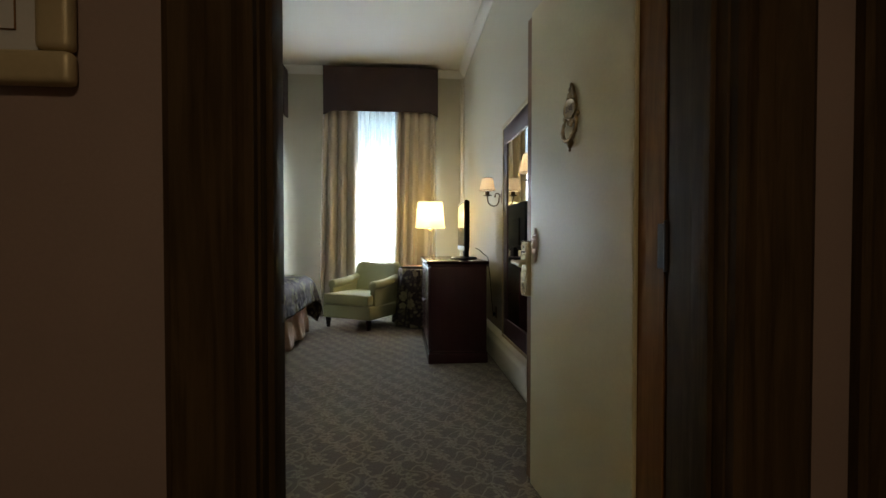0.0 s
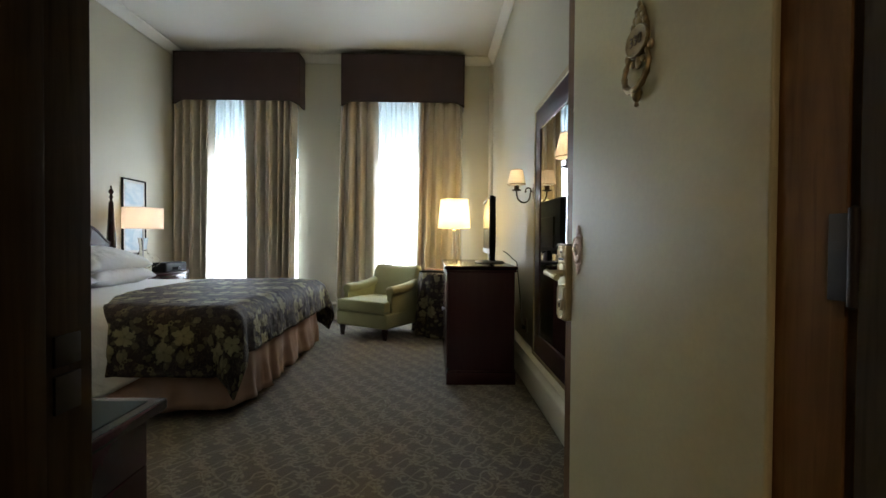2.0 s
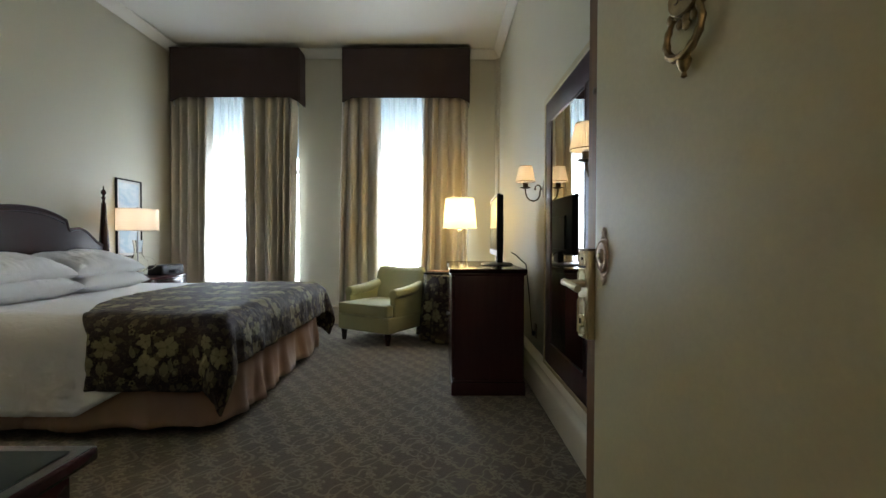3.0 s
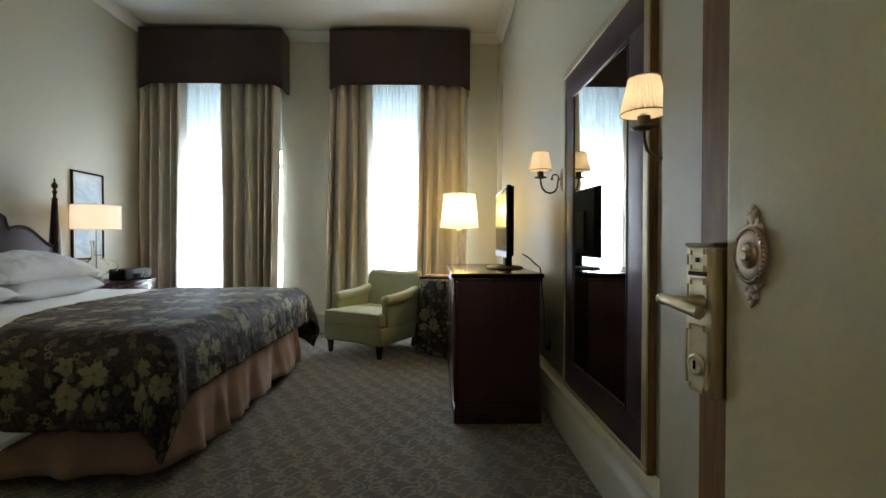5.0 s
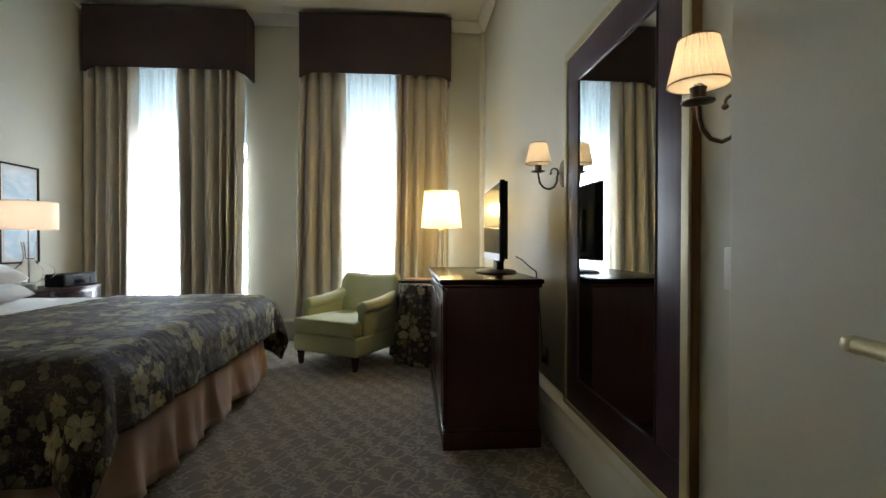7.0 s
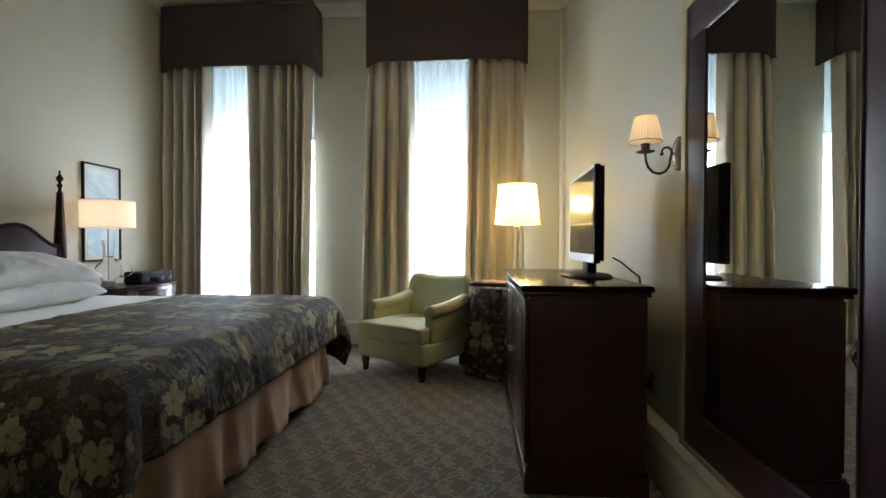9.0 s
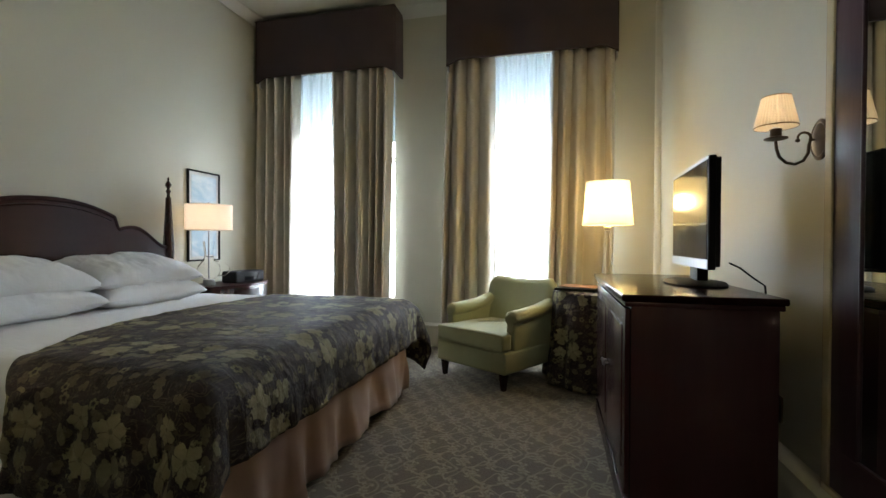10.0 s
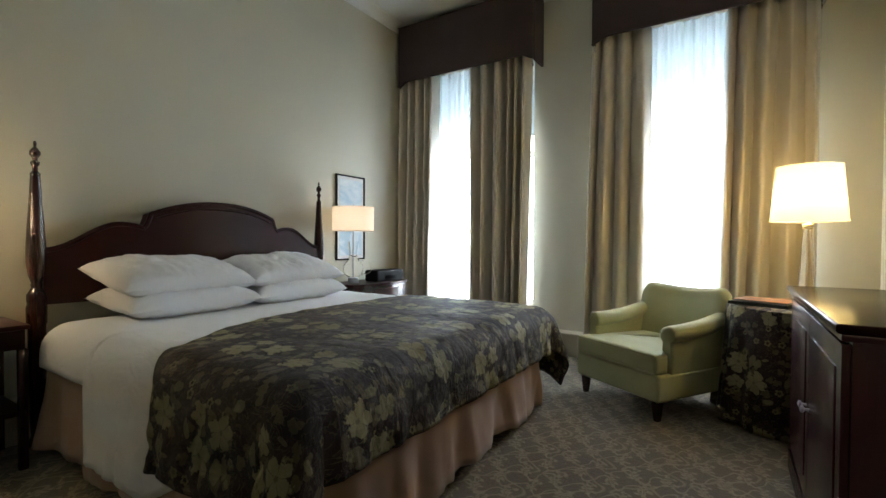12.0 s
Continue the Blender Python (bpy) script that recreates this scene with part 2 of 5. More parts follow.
    shade, rnd4, q4, _l = flower_mask(nt, uv, 6.0, 5.0, 0.075, 1.9, 0.4)
    wn = noise_tex(nt, uv, 17.0, 2, 0.5, 2.2)
    vine = maths(nt, "SUBTRACT", 1.0, ramp(nt, maths(nt, "ABSOLUTE", maths(nt, "SUBTRACT", wn, 0.5)), 0.012, 0.026))
    weave = noise_tex(nt, uv, 700.0, 2)
    cloud = noise_tex(nt, uv, 3.0, 3)
    base = mixc(nt, cloud, (0.016, 0.0105, 0.0115), (0.028, 0.0185, 0.020))
    gold = mixc(nt, noise_tex(nt, uv, 26.0, 4, 0.65), (0.20, 0.178, 0.092), (0.35, 0.315, 0.185))
    c = mixc(nt, maths(nt, "MULTIPLY", maths(nt, "MULTIPLY", shade, maths(nt, "GREATER_THAN", rnd4, 0.5)), 0.3), base, (0.07, 0.046, 0.036))
    c = mixc(nt, maths(nt, "MULTIPLY", vine, 0.5), c, (0.13, 0.105, 0.065))
    c = mixc(nt, maths(nt, "MULTIPLY", maths(nt, "MULTIPLY", leaf, maths(nt, "GREATER_THAN", rnd3, 0.55)), 0.55), c, (0.16, 0.138, 0.08))
    ring = maths(nt, "MULTIPLY", maths(nt, "MULTIPLY", mid, maths(nt, "GREATER_THAN", rnd2, 0.74)), ramp(nt, q2, 0.35, 0.55))
    c = mixc(nt, maths(nt, "MULTIPLY", ring, 0.85), c, (0.20, 0.18, 0.095))
    c = mixc(nt, flower, c, gold)
    c = mixc(nt, maths(nt, "MULTIPLY", seam, 0.6), c, (0.08, 0.065, 0.035))
    c = mixc(nt, maths(nt, "MULTIPLY", weave, 0.3), c, (0.03, 0.025, 0.022))
    nt.links.new(c, b.inputs["Base Color"])
    b.inputs["Roughness"].default_value = 0.68
    b.inputs["Specular IOR Level"].default_value = 0.22
    b.inputs["Sheen Weight"].default_value = 0.03
    h = maths(nt, "ADD", maths(nt, "MULTIPLY", weave, 0.4), maths(nt, "ADD", flower, maths(nt, "ADD", maths(nt, "MULTIPLY", noise_tex(nt, uv, 24.0, 3), 2.0), maths(nt, "MULTIPLY", noise_tex(nt, coords(nt, "UV", (1.0, 2.2, 1)), 7.0, 4, 0.6, 0.8), 6.0))))
    bump(nt, b, h, 0.55, 0.004)
    return m


def sheer_mat():
    """Thin white voile, part open weave and part scattering thread."""
    m, nt, b = node_mat("white_voile")
    tr = nt.nodes.new("ShaderNodeBsdfTransparent")
    tl = nt.nodes.new("ShaderNodeBsdfTranslucent")
    tl.inputs[0].default_value = (0.9, 0.93, 0.95, 1)
    v = coords(nt, "Object", (40.0, 40.0, 2.0))
    f = noise_tex(nt, v, 1.0, 3)
    mx = nt.nodes.new("ShaderNodeMixShader")
    setin(nt, mx.inputs[0], maths(nt, "ADD", 0.55, maths(nt, "MULTIPLY", f, 0.3)))
    df = nt.nodes.new("ShaderNodeBsdfDiffuse")
    df.inputs[0].default_value = (0.85, 0.87, 0.88, 1)
    thread = nt.nodes.new("ShaderNodeMixShader")
    thread.inputs[0].default_value = 0.35
    nt.links.new(tl.outputs[0], thread.inputs[1])
    nt.links.new(df.outputs[0], thread.inputs[2])
    nt.links.new(tr.outputs[0], mx.inputs[1])
    nt.links.new(thread.outputs[0], mx.inputs[2])
    nt.links.new(mx.outputs[0], nt.nodes["Material Output"].inputs[0])
    return m


def cloth_shade(name, colour, through_part=0.5, open_weave=0.0):
    """Lampshade fabric: scatters and passes the light of its bulb."""
    m, nt, b = node_mat(name)
    tl = nt.nodes.new("ShaderNodeBsdfTranslucent")
    df = nt.nodes.new("ShaderNodeBsdfDiffuse")
    v = coords(nt, "Object", (1, 1, 1))
    f = noise_tex(nt, v, 220.0, 2)
    c = mixc(nt, maths(nt, "MULTIPLY", f, 0.4), colour, dim(colour, 0.8))
    nt.links.new(c, tl.inputs[0])
    nt.links.new(c, df.inputs[0])
    mx = nt.nodes.new("ShaderNodeMixShader")
    mx.inputs[0].default_value = through_part
    nt.links.new(df.outputs[0], mx.inputs[1])
    nt.links.new(tl.outputs[0], mx.inputs[2])
    if open_weave > 0:
        hole = nt.nodes.new("ShaderNodeBsdfTransparent")
        weave = nt.nodes.new("ShaderNodeMixShader")
        weave.inputs[0].default_value = open_weave
        nt.links.new(mx.outputs[0], weave.inputs[1])
        nt.links.new(hole.outputs[0], weave.inputs[2])
        mx = weave
    nt.links.new(mx.outputs[0], nt.nodes["Material Output"].inputs[0])
    return m


def curtain_mat():
    """Champagne satin: slight sheen, weave, faint light through."""
    m, nt, b = node_mat("champagne_satin")
    v = coords(nt, "UV")
    f = noise_tex(nt, coords(nt, "UV", (500, 40, 1)), 1.0, 3)
    a = noise_tex(nt, v, 2.0, 3)
    c = mixc(nt, a, (0.50, 0.45, 0.365), (0.58, 0.525, 0.43))
    c = mixc(nt, maths(nt, "MULTIPLY", f, 0.25), c, (0.34, 0.30, 0.23))
    nt.links.new(c, b.inputs["Base Color"])
    b.inputs["Roughness"].default_value = 0.3
    b.inputs["Specular IOR Level"].default_value = 0.65
    b.inputs["Sheen Weight"].default_value = 0.4
    bump(nt, b, f, 0.2, 0.001)
    return m


def glass_mat(name, colour=(1, 1, 1), rough=0.0, ior=1.45):
    m, nt, b = node_mat(name)
    b.inputs["Base Color"].default_value = (*colour, 1)
    b.inputs["Transmission Weight"].default_value, b.inputs["Roughness"].default_value = 1.0, rough
    b.inputs["IOR"].default_value = ior
    return m


def linen_mat():
    """White cotton with soft creases and a fine weave."""
    m, nt, b = node_mat("white_cotton")
    v = coords(nt)
    weave = noise_tex(nt, v, 260.0, 3)
    crease = noise_tex(nt, coords(nt, "Object", (1.0, 1.0, 1.6)), 4.0, 3, 0.5, 0.5)
    fold = noise_tex(nt, coords(nt, "Object", (1.0, 2.4, 1.0)), 11.0, 3, 0.55, 0.9)
    c = mixc(nt, crease, (0.77, 0.78, 0.81), (0.81, 0.82, 0.85))
    nt.links.new(c, b.inputs["Base Color"])
    b.inputs["Roughness"].default_value = 0.85
    b.inputs["Sheen Weight"].default_value = 0.15
    h = maths(nt, "ADD", maths(nt, "MULTIPLY", crease, 1.0), maths(nt, "ADD", maths(nt, "MULTIPLY", fold, 0.36), maths(nt, "MULTIPLY", weave, 0.03)))
    bump(nt, b, h, 0.55, 0.03)
    return m


def mirror_mat():
    """Silvered glass."""
    m, nt, b = node_mat("mirror_silver")
    b.inputs["Base Color"].default_value = (0.74, 0.77, 0.76, 1)
    b.inputs["Metallic"].default_value, b.inputs["Roughness"].default_value = 1.0, 0.01
    return m


def screen_mat():
    """Smooth dark glass."""
    m, nt, b = node_mat("dark_glass_screen")
    b.inputs["Base Color"].default_value = (0.006, 0.006, 0.008, 1)
    b.inputs["Roughness"].default_value, b.inputs["IOR"].default_value = 0.11, 1.15
    return m


def art_mat():
    """Pale blue and white watercolour print."""
    m, nt, b = node_mat("watercolour_print")
    v = coords(nt, "Object", (1, 6, 1.6))
    a = noise_tex(nt, v, 2.6, 4, 0.6, 1.0)
    f = noise_tex(nt, coords(nt), 160.0, 3)
    c = mixc(nt, ramp(nt, a, 0.35, 0.65), (0.22, 0.36, 0.48), (0.50, 0.56, 0.58))
    c = mixc(nt, ramp(nt, noise_tex(nt, coords(nt, "Object", (1, 9, 3)), 3.0, 3), 0.6, 0.72), c, (0.12, 0.24, 0.38))
    c = mixc(nt, maths(nt, "MULTIPLY", f, 0.25), c, (0.7, 0.7, 0.66))
    nt.links.new(c, b.inputs["Base Color"])
    b.inputs["Roughness"].default_value = 0.5
    b.inputs["Coat Weight"].default_value = 0.05
    return m


M = dict(
    wall=plain("cream_wall_paint", (0.535, 0.51, 0.40), 0.55, big=0.8, fine=180, vary=0.04, relief=0.1, dist=0.0008),
    entry=plain("pale_grey_wall_paint", (0.56, 0.525, 0.41), 0.5, big=0.8, fine=180, vary=0.04, relief=0.1, dist=0.0008),
    hall=plain("corridor_wall_paper", (0.29, 0.215, 0.185), 0.6, big=1.5, fine=120, vary=0.07, relief=0.15, dist=0.0008),
    ceiling=plain("white_ceiling_paint", (0.72, 0.71, 0.66), 0.7, big=0.7, fine=150, vary=0.03, relief=0.1, dist=0.0008),
    trim=plain("cream_gloss_trim", (0.62, 0.58, 0.47), 0.35, big=1.5, fine=90, vary=0.05, relief=0.06, dist=0.0006),
    carpet=carpet_mat(),
    casing=wood("dark_walnut_casing", (0.046, 0.030, 0.015), (0.086, 0.056, 0.028), 0.6, coat=0.0, gloss=0.03),
    stile=wood("amber_oak_stile", (0.14, 0.066, 0.020), (0.25, 0.125, 0.042), 0.5, coat=0.0, gloss=0.25),
    cream=plain("cream_door_paint", (0.67, 0.61, 0.375), 0.42, big=1.2, fine=90, vary=0.05, relief=0.1, dist=0.0008),
    mahogany=wood("red_mahogany", (0.022, 0.007, 0.007), (0.040, 0.013, 0.012), 0.22, axis=2, coat=0.0, relief=0.0, pores=0.05, gloss=0.5),
    mahogany_top=wood("polished_mahogany_top", (0.016, 0.0055, 0.0055), (0.026, 0.009, 0.008), 0.19, axis=1, coat=0.0, relief=0.0, pores=0.05, gloss=0.5),
    mahogany_y=wood("red_mahogany_crosswise", (0.029, 0.0096, 0.0092), (0.031, 0.0102, 0.0098), 0.33, axis=1, coat=0.0, relief=0.0, pores=0.04, gloss=0.5),
    cherry=wood("red_cherry_mahogany", (0.046, 0.0145, 0.0170), (0.053, 0.0170, 0.0195), 0.24, axis=2, coat=0.0, relief=0.0, pores=0.05, gloss=0.4),
    plum=wood("plum_stained_frame", (0.046, 0.020, 0.028), (0.070, 0.034, 0.047), 0.36, axis=2, coat=0.0, relief=0.0, pores=0.05, gloss=0.35),
    gold=plain("champagne_gilt", (0.50, 0.42, 0.25), 0.45, 0.25, big=4, fine=70, vary=0.12, relief=0.2, dist=0.001),
    brass=plain("satin_brass", (0.74, 0.67, 0.45), 0.45, 0.9, big=8, fine=140, vary=0.10, relief=0.08, dist=0.0005),
    oldbrass=plain("aged_brass", (0.36, 0.27, 0.14), 0.42, 1.0, big=30, fine=160, vary=0.35, relief=0.25, dist=0.0008),
    copper=plain("antique_copper_brass", (0.66, 0.53, 0.42), 0.45, 0.7, big=30, fine=160, vary=0.25, relief=0.2, dist=0.0006),
    hinge=plain("blackened_bronze", (0.030, 0.022, 0.016), 0.55, 0.3, big=12, fine=120, vary=0.2, relief=0.15, dist=0.0006),
    bronze=plain("dark_bronze", (0.17, 0.125, 0.085), 0.4, 0.85, big=12, fine=120, vary=0.2, relief=0.15, dist=0.0006),
    steel=plain("silver_plastic", (0.42, 0.43, 0.45), 0.3, 0.6, big=6, fine=200, vary=0.04, relief=0.05, dist=0.0003),
    black=plain("black_plastic", (0.010, 0.010, 0.011), 0.5, 0.0, big=6, fine=200, vary=0.1, relief=0.08, dist=0.0004, gloss=0.14),
    screen=screen_mat(),
    mirror=mirror_mat(),
    linen=linen_mat(),
    floral=floral_mat("brown_gold_floral_damask"),
    skirt=plain("dusty_rose_cotton", (0.33, 0.205, 0.15), 0.8, big=3, fine=240, vary=0.08, relief=0.25, dist=0.001, sheen=0.2),
    green=plain("sage_green_upholstery", (0.38, 0.39, 0.215), 0.85, big=4, fine=320, vary=0.07, relief=0.35, dist=0.0012, sheen=0.3),
    valance=plain("dark_brown_suede_cloth", (0.060, 0.040, 0.040), 0.85, big=2, fine=260, vary=0.12, relief=0.3, dist=0.001, sheen=0.08, gloss=0.2),
    curtain=curtain_mat(),
    sheer=sheer_mat(),
    blind=cloth_shade("pale_roller_blind", (0.55, 0.60, 0.615), 0.5),
    shade=cloth_shade("ivory_linen_shade", (0.93, 0.91, 0.80), 0.28, 0.46),
    pinkshade=cloth_shade("blush_linen_shade", (0.90, 0.81, 0.72), 0.6, 0.1),
    silk=cloth_shade("pleated_silk_shade", (0.82, 0.74, 0.60), 0.17),
    glass=glass_mat("clear_glass", ior=1.18),
    pane=glass_mat("window_glass"),
    art=art_mat(),
    paper=plain("white_mat_board", (0.55, 0.55, 0.52), 0.8, big=2, fine=200, vary=0.03, relief=0.1, dist=0.0005),
    leather=plain("green_leather_top", (0.022, 0.034, 0.027), 0.6, big=8, fine=140, vary=0.2, relief=0.3, dist=0.001, gloss=0.16),
)


for _k, _ior in (("mahogany_top", 1.13), ("mahogany_y", 1.21)):
    M[_k].node_tree.nodes["Principled BSDF"].inputs["IOR"].default_value = _ior

# ---- mesh helpers
def link_mesh(name, bm, mat, smooth=True):
    me = bpy.data.meshes.new(name)
    bmesh.ops.recalc_face_normals(bm, faces=bm.faces)
    bm.to_mesh(me)
    bm.free()
    me.materials.append(mat)
    if smooth:
        me.shade_smooth()
        me.set_sharp_from_angle(angle=radians(38))
    return new(name, me)


def part(name, bm, mat, parent, label="", smooth=True):
    """One mesh under a thing or a part."""
    ob = link_mesh(name, bm, mat, smooth)
    ob.parent = parent
    if label:
        ob["label"] = label
    return ob


def thing(name, m, label, category, group="", kind=""):
    """An empty at the base of a thing, which carries its parts."""
    ob = new(name)
    ob.empty_display_size = 0.1
    ob.matrix_world = m
    return tagged(ob, label, category, group, kind)


def solo(name, bm, mat, m, label, category, group="", kind="", smooth=True):
    ob = link_mesh(name, bm, mat, smooth)
    ob.matrix_world = m
    return tagged(ob, label, category, group, kind)


def add_box(bm, x0, x1, y0, y1, z0, z1, bevel=0.0, seg=2):
    g = bmesh.ops.create_cube(bm, size=1.0)
    for v in g["verts"]:
        v.co = Vector(((x0 + x1) / 2 + v.co.x * (x1 - x0), (y0 + y1) / 2 + v.co.y * (y1 - y0), (z0 + z1) / 2 + v.co.z * (z1 - z0)))
    if bevel > 0:
        es = list({e for v in g["verts"] for e in v.link_edges})
        bmesh.ops.bevel(bm, geom=es, offset=bevel, segments=seg, profile=0.6, affect="EDGES")
    return bm


def box(x0, x1, y0, y1, z0, z1, bevel=0.0, seg=2):
    return add_box(bmesh.new(), x0, x1, y0, y1, z0, z1, bevel, seg)


def add_lathe(bm, profile, cx=0.0, cy=0.0, n=24, squash=1.0, wave=0, amp=0.0):
    """Turned body from (radius, height) pairs; wave and amp flute it."""
    rings = []
    for r, z in profile:
        ring = []
        for i in range(n):
            a = 2 * math.pi * i / n
            k = r * (1 + amp * math.cos(wave * a)) if wave else r
            ring.append(bm.verts.new((cx + k * math.cos(a), cy + k * squash * math.sin(a), z)))
        rings.append(ring)
    for a, b in zip(rings, rings[1:]):
        for i in range(n):
            j = (i + 1) % n
            bm.faces.new((a[i], a[j], b[j], b[i]))
    if profile[0][0] > 1e-4:
        bm.faces.new(list(reversed(rings[0])))
    if profile[-1][0] > 1e-4:
        bm.faces.new(rings[-1])
    bmesh.ops.remove_doubles(bm, verts=bm.verts, dist=1e-5)
    return bm


def lathe(profile, **kw):
    return add_lathe(bmesh.new(), profile, **kw)


def add_tube(bm, pts, r, n=8, closed=False):
    """A round bar along points; r is a number or one per point."""
    pts = [Vector(p) for p in pts]
    k = len(pts)
    rings = []
    up = None
    for i, p in enumerate(pts):
        a = pts[(i - 1) % k] if closed or i > 0 else pts[i]
        b = pts[(i + 1) % k] if closed or i < k - 1 else pts[i]
        d = (b - a).normalized()
        if up is None:
            up = d.orthogonal().normalized()
        up = (up - d * up.dot(d)).normalized()
        side = d.cross(up)
        rr = r[i] if isinstance(r, (list, tuple)) else r
        rings.append([bm.verts.new(p + (up * math.cos(2 * math.pi * j / n) + side * math.sin(2 * math.pi * j / n)) * rr) for j in range(n)])
    for a, b in zip(rings, rings[1:] + (rings[:1] if closed else [])):
        for j in range(n):
            bm.faces.new((a[j], a[(j + 1) % n], b[(j + 1) % n], b[j]))
    if not closed:
        bm.faces.new(list(reversed(rings[0])))
        bm.faces.new(rings[-1])
    return bm


def tube(pts, r, n=8, closed=False):
    return add_tube(bmesh.new(), pts, r, n, closed)


def sheet(nu, nv, f, uvf=None, close_u=False):
    """A grid surface from f(u, v), u and v from 0 to 1, with UVs in metres from uvf."""
    bm = bmesh.new()
    lay = bm.loops.layers.uv.new("UVMap")
    g = [[bm.verts.new(f(i / (nu - 1 + close_u), j / (nv - 1))) for j in range(nv)] for i in range(nu)]
    for i in range(nu - 1 + close_u):
        for j in range(nv - 1):
            i2 = (i + 1) % nu
            fc = bm.faces.new((g[i][j], g[i2][j], g[i2][j + 1], g[i][j + 1]))
            if uvf:
                for lp, (a, b) in zip(fc.loops, ((i, j), (i + 1, j), (i + 1, j + 1), (i, j + 1))):
                    lp[lay].uv = uvf(a / (nu - 1 + close_u), b / (nv - 1))
    return bm


def loft(rings):
    """A closed body through rings of points, capped at both ends."""
    bm = bmesh.new()
    vs = [[bm.verts.new(p) for p in r] for r in rings]
    n = len(vs[0])
    for a, b in zip(vs, vs[1:]):
        for i in range(n):
            j = (i + 1) % n
            bm.faces.new((a[i], a[j], b[j], b[i]))
    bm.faces.new(list(reversed(vs[0])))
    bm.faces.new(vs[-1])
    return bm


def thicken(ob, t, offset=0.0):
    s = ob.modifiers.new("thickness", "SOLIDIFY")
    s.thickness, s.offset = t, offset
    return ob


def add_prism(bm, outline, d0, d1, axis="y"):
    """Extrude a closed 2D outline between d0 and d1 along an axis."""
    def at(p, d):
        return {"y": (p[0], d, p[1]), "x": (d, p[0], p[1]), "z": (p[0], p[1], d)}[axis]
    a = [bm.verts.new(at(p, d0)) for p in outline]
    b = [bm.verts.new(at(p, d1)) for p in outline]
    n = len(outline)
    bm.faces.new(a)
    bm.faces.new(list(reversed(b)))
    for i in range(n):
        bm.faces.new((a[i], b[i], b[(i + 1) % n], a[(i + 1) % n]))
    return bm


def prism(outline, d0, d1, axis="y"):
    return add_prism(bmesh.new(), outline, d0, d1, axis)


def fbm(x, y, z=0.0):
    return noise.fractal(Vector((x, y, z)), 0.6, 2.0, 3)


def text_mesh(name, words, size, mat, parent, m, depth=0.001):
    cu = bpy.data.curves.new(name, "FONT")
    cu.body, cu.size, cu.extrude, cu.align_x, cu.align_y = words, size, depth, "CENTER", "CENTER"
    tmp = bpy.data.objects.new(name, cu)
    scene.collection.objects.link(tmp)
    me = bpy.data.meshes.new_from_object(tmp.evaluated_get(bpy.context.evaluated_depsgraph_get()))
    bpy.data.objects.remove(tmp)
    me.materials.clear()
    me.materials.append(mat)
    ob = new(name, me)
    ob.parent = parent
    ob.matrix_basis = m
    return ob


I4 = Matrix.Identity(4)

# ---- the room's shell
XW, XE, YN, YS, CEIL = -3.355, 0.94, 6.96, 1.12, 3.66
JL, JR, HEAD = -0.273, 0.69, 2.13


def setting(name, bm, mat, label, smooth=False):
    return solo(name, bm, mat, I4, label, name.split("_")[0], kind="structure", smooth=smooth)


setting("floor", box(-3.7, 2.4, -2.4, 7.4, -0.12, 0.0), M["carpet"], "taupe carpet with a pale scroll pattern")
setting("ceiling", box(-3.7, 2.4, 0.95, 7.5, CEIL, CEIL + 0.15), M["ceiling"], "plain white painted plaster ceiling")
setting("wall_west", box(XW - 0.25, XW, 0.97, 7.4, 0, CEIL), M["wall"], "cream painted wall behind the bed")
setting("wall_east", box(XE, XE + 0.25, 1.12, 6.96, 0, CEIL), M["wall"], "cream painted wall with a large mirror")
setting("wall_pier", box(0.79, XE - 0.001, 2.3, 2.672, 0, CEIL, 0.004), M["entry"], "pale painted wall pier beside the entrance")


def wall_with_holes(xs, zs, holes, y0, y1):
    """A wall along x as cells between cuts, leaving out the holes."""
    bm = bmesh.new()
    for x0, x1 in zip(xs, xs[1:]):
        for z0, z1 in zip(zs, zs[1:]):
            cx, cz = (x0 + x1) / 2, (z0 + z1) / 2
            if not any(a < cx < b and c < cz < d for a, b, c, d in holes):
                add_box(bm, x0, x1, y0, y1, z0, z1)
    bmesh.ops.remove_doubles(bm, verts=bm.verts, dist=1e-5)
    return bm


WINDOWS = ((-3.12, -1.755), (-0.94, 0.39))
SILL, TOP = 0.42, 3.16
setting("wall_north", wall_with_holes([XW, -3.12, -1.755, -0.94, 0.39, XE + 0.25], [0, SILL, TOP, CEIL],
                                      [(a, b, SILL, TOP) for a, b in WINDOWS], YN, YN + 0.36), M["wall"], "cream painted wall with two tall windows")
setting("wall_south", wall_with_holes([XW, JL - 0.02, JR + 0.02, 2.2], [0, HEAD + 0.02, CEIL], [(JL - 0.02, JR + 0.02, 0, HEAD + 0.02)], 0.965, YS - 0.004),
        M["hall"], "wall between corridor and room with the doorway")
setting("wall_south_plaster", wall_with_holes([XW, JL - 0.02, JR + 0.02, XE], [0, HEAD + 0.02, CEIL], [(JL - 0.02, JR + 0.02, 0, HEAD + 0.02)], YS - 0.0035, YS + 0.004),
        M["wall"], "cream painted room side of the entrance wall")
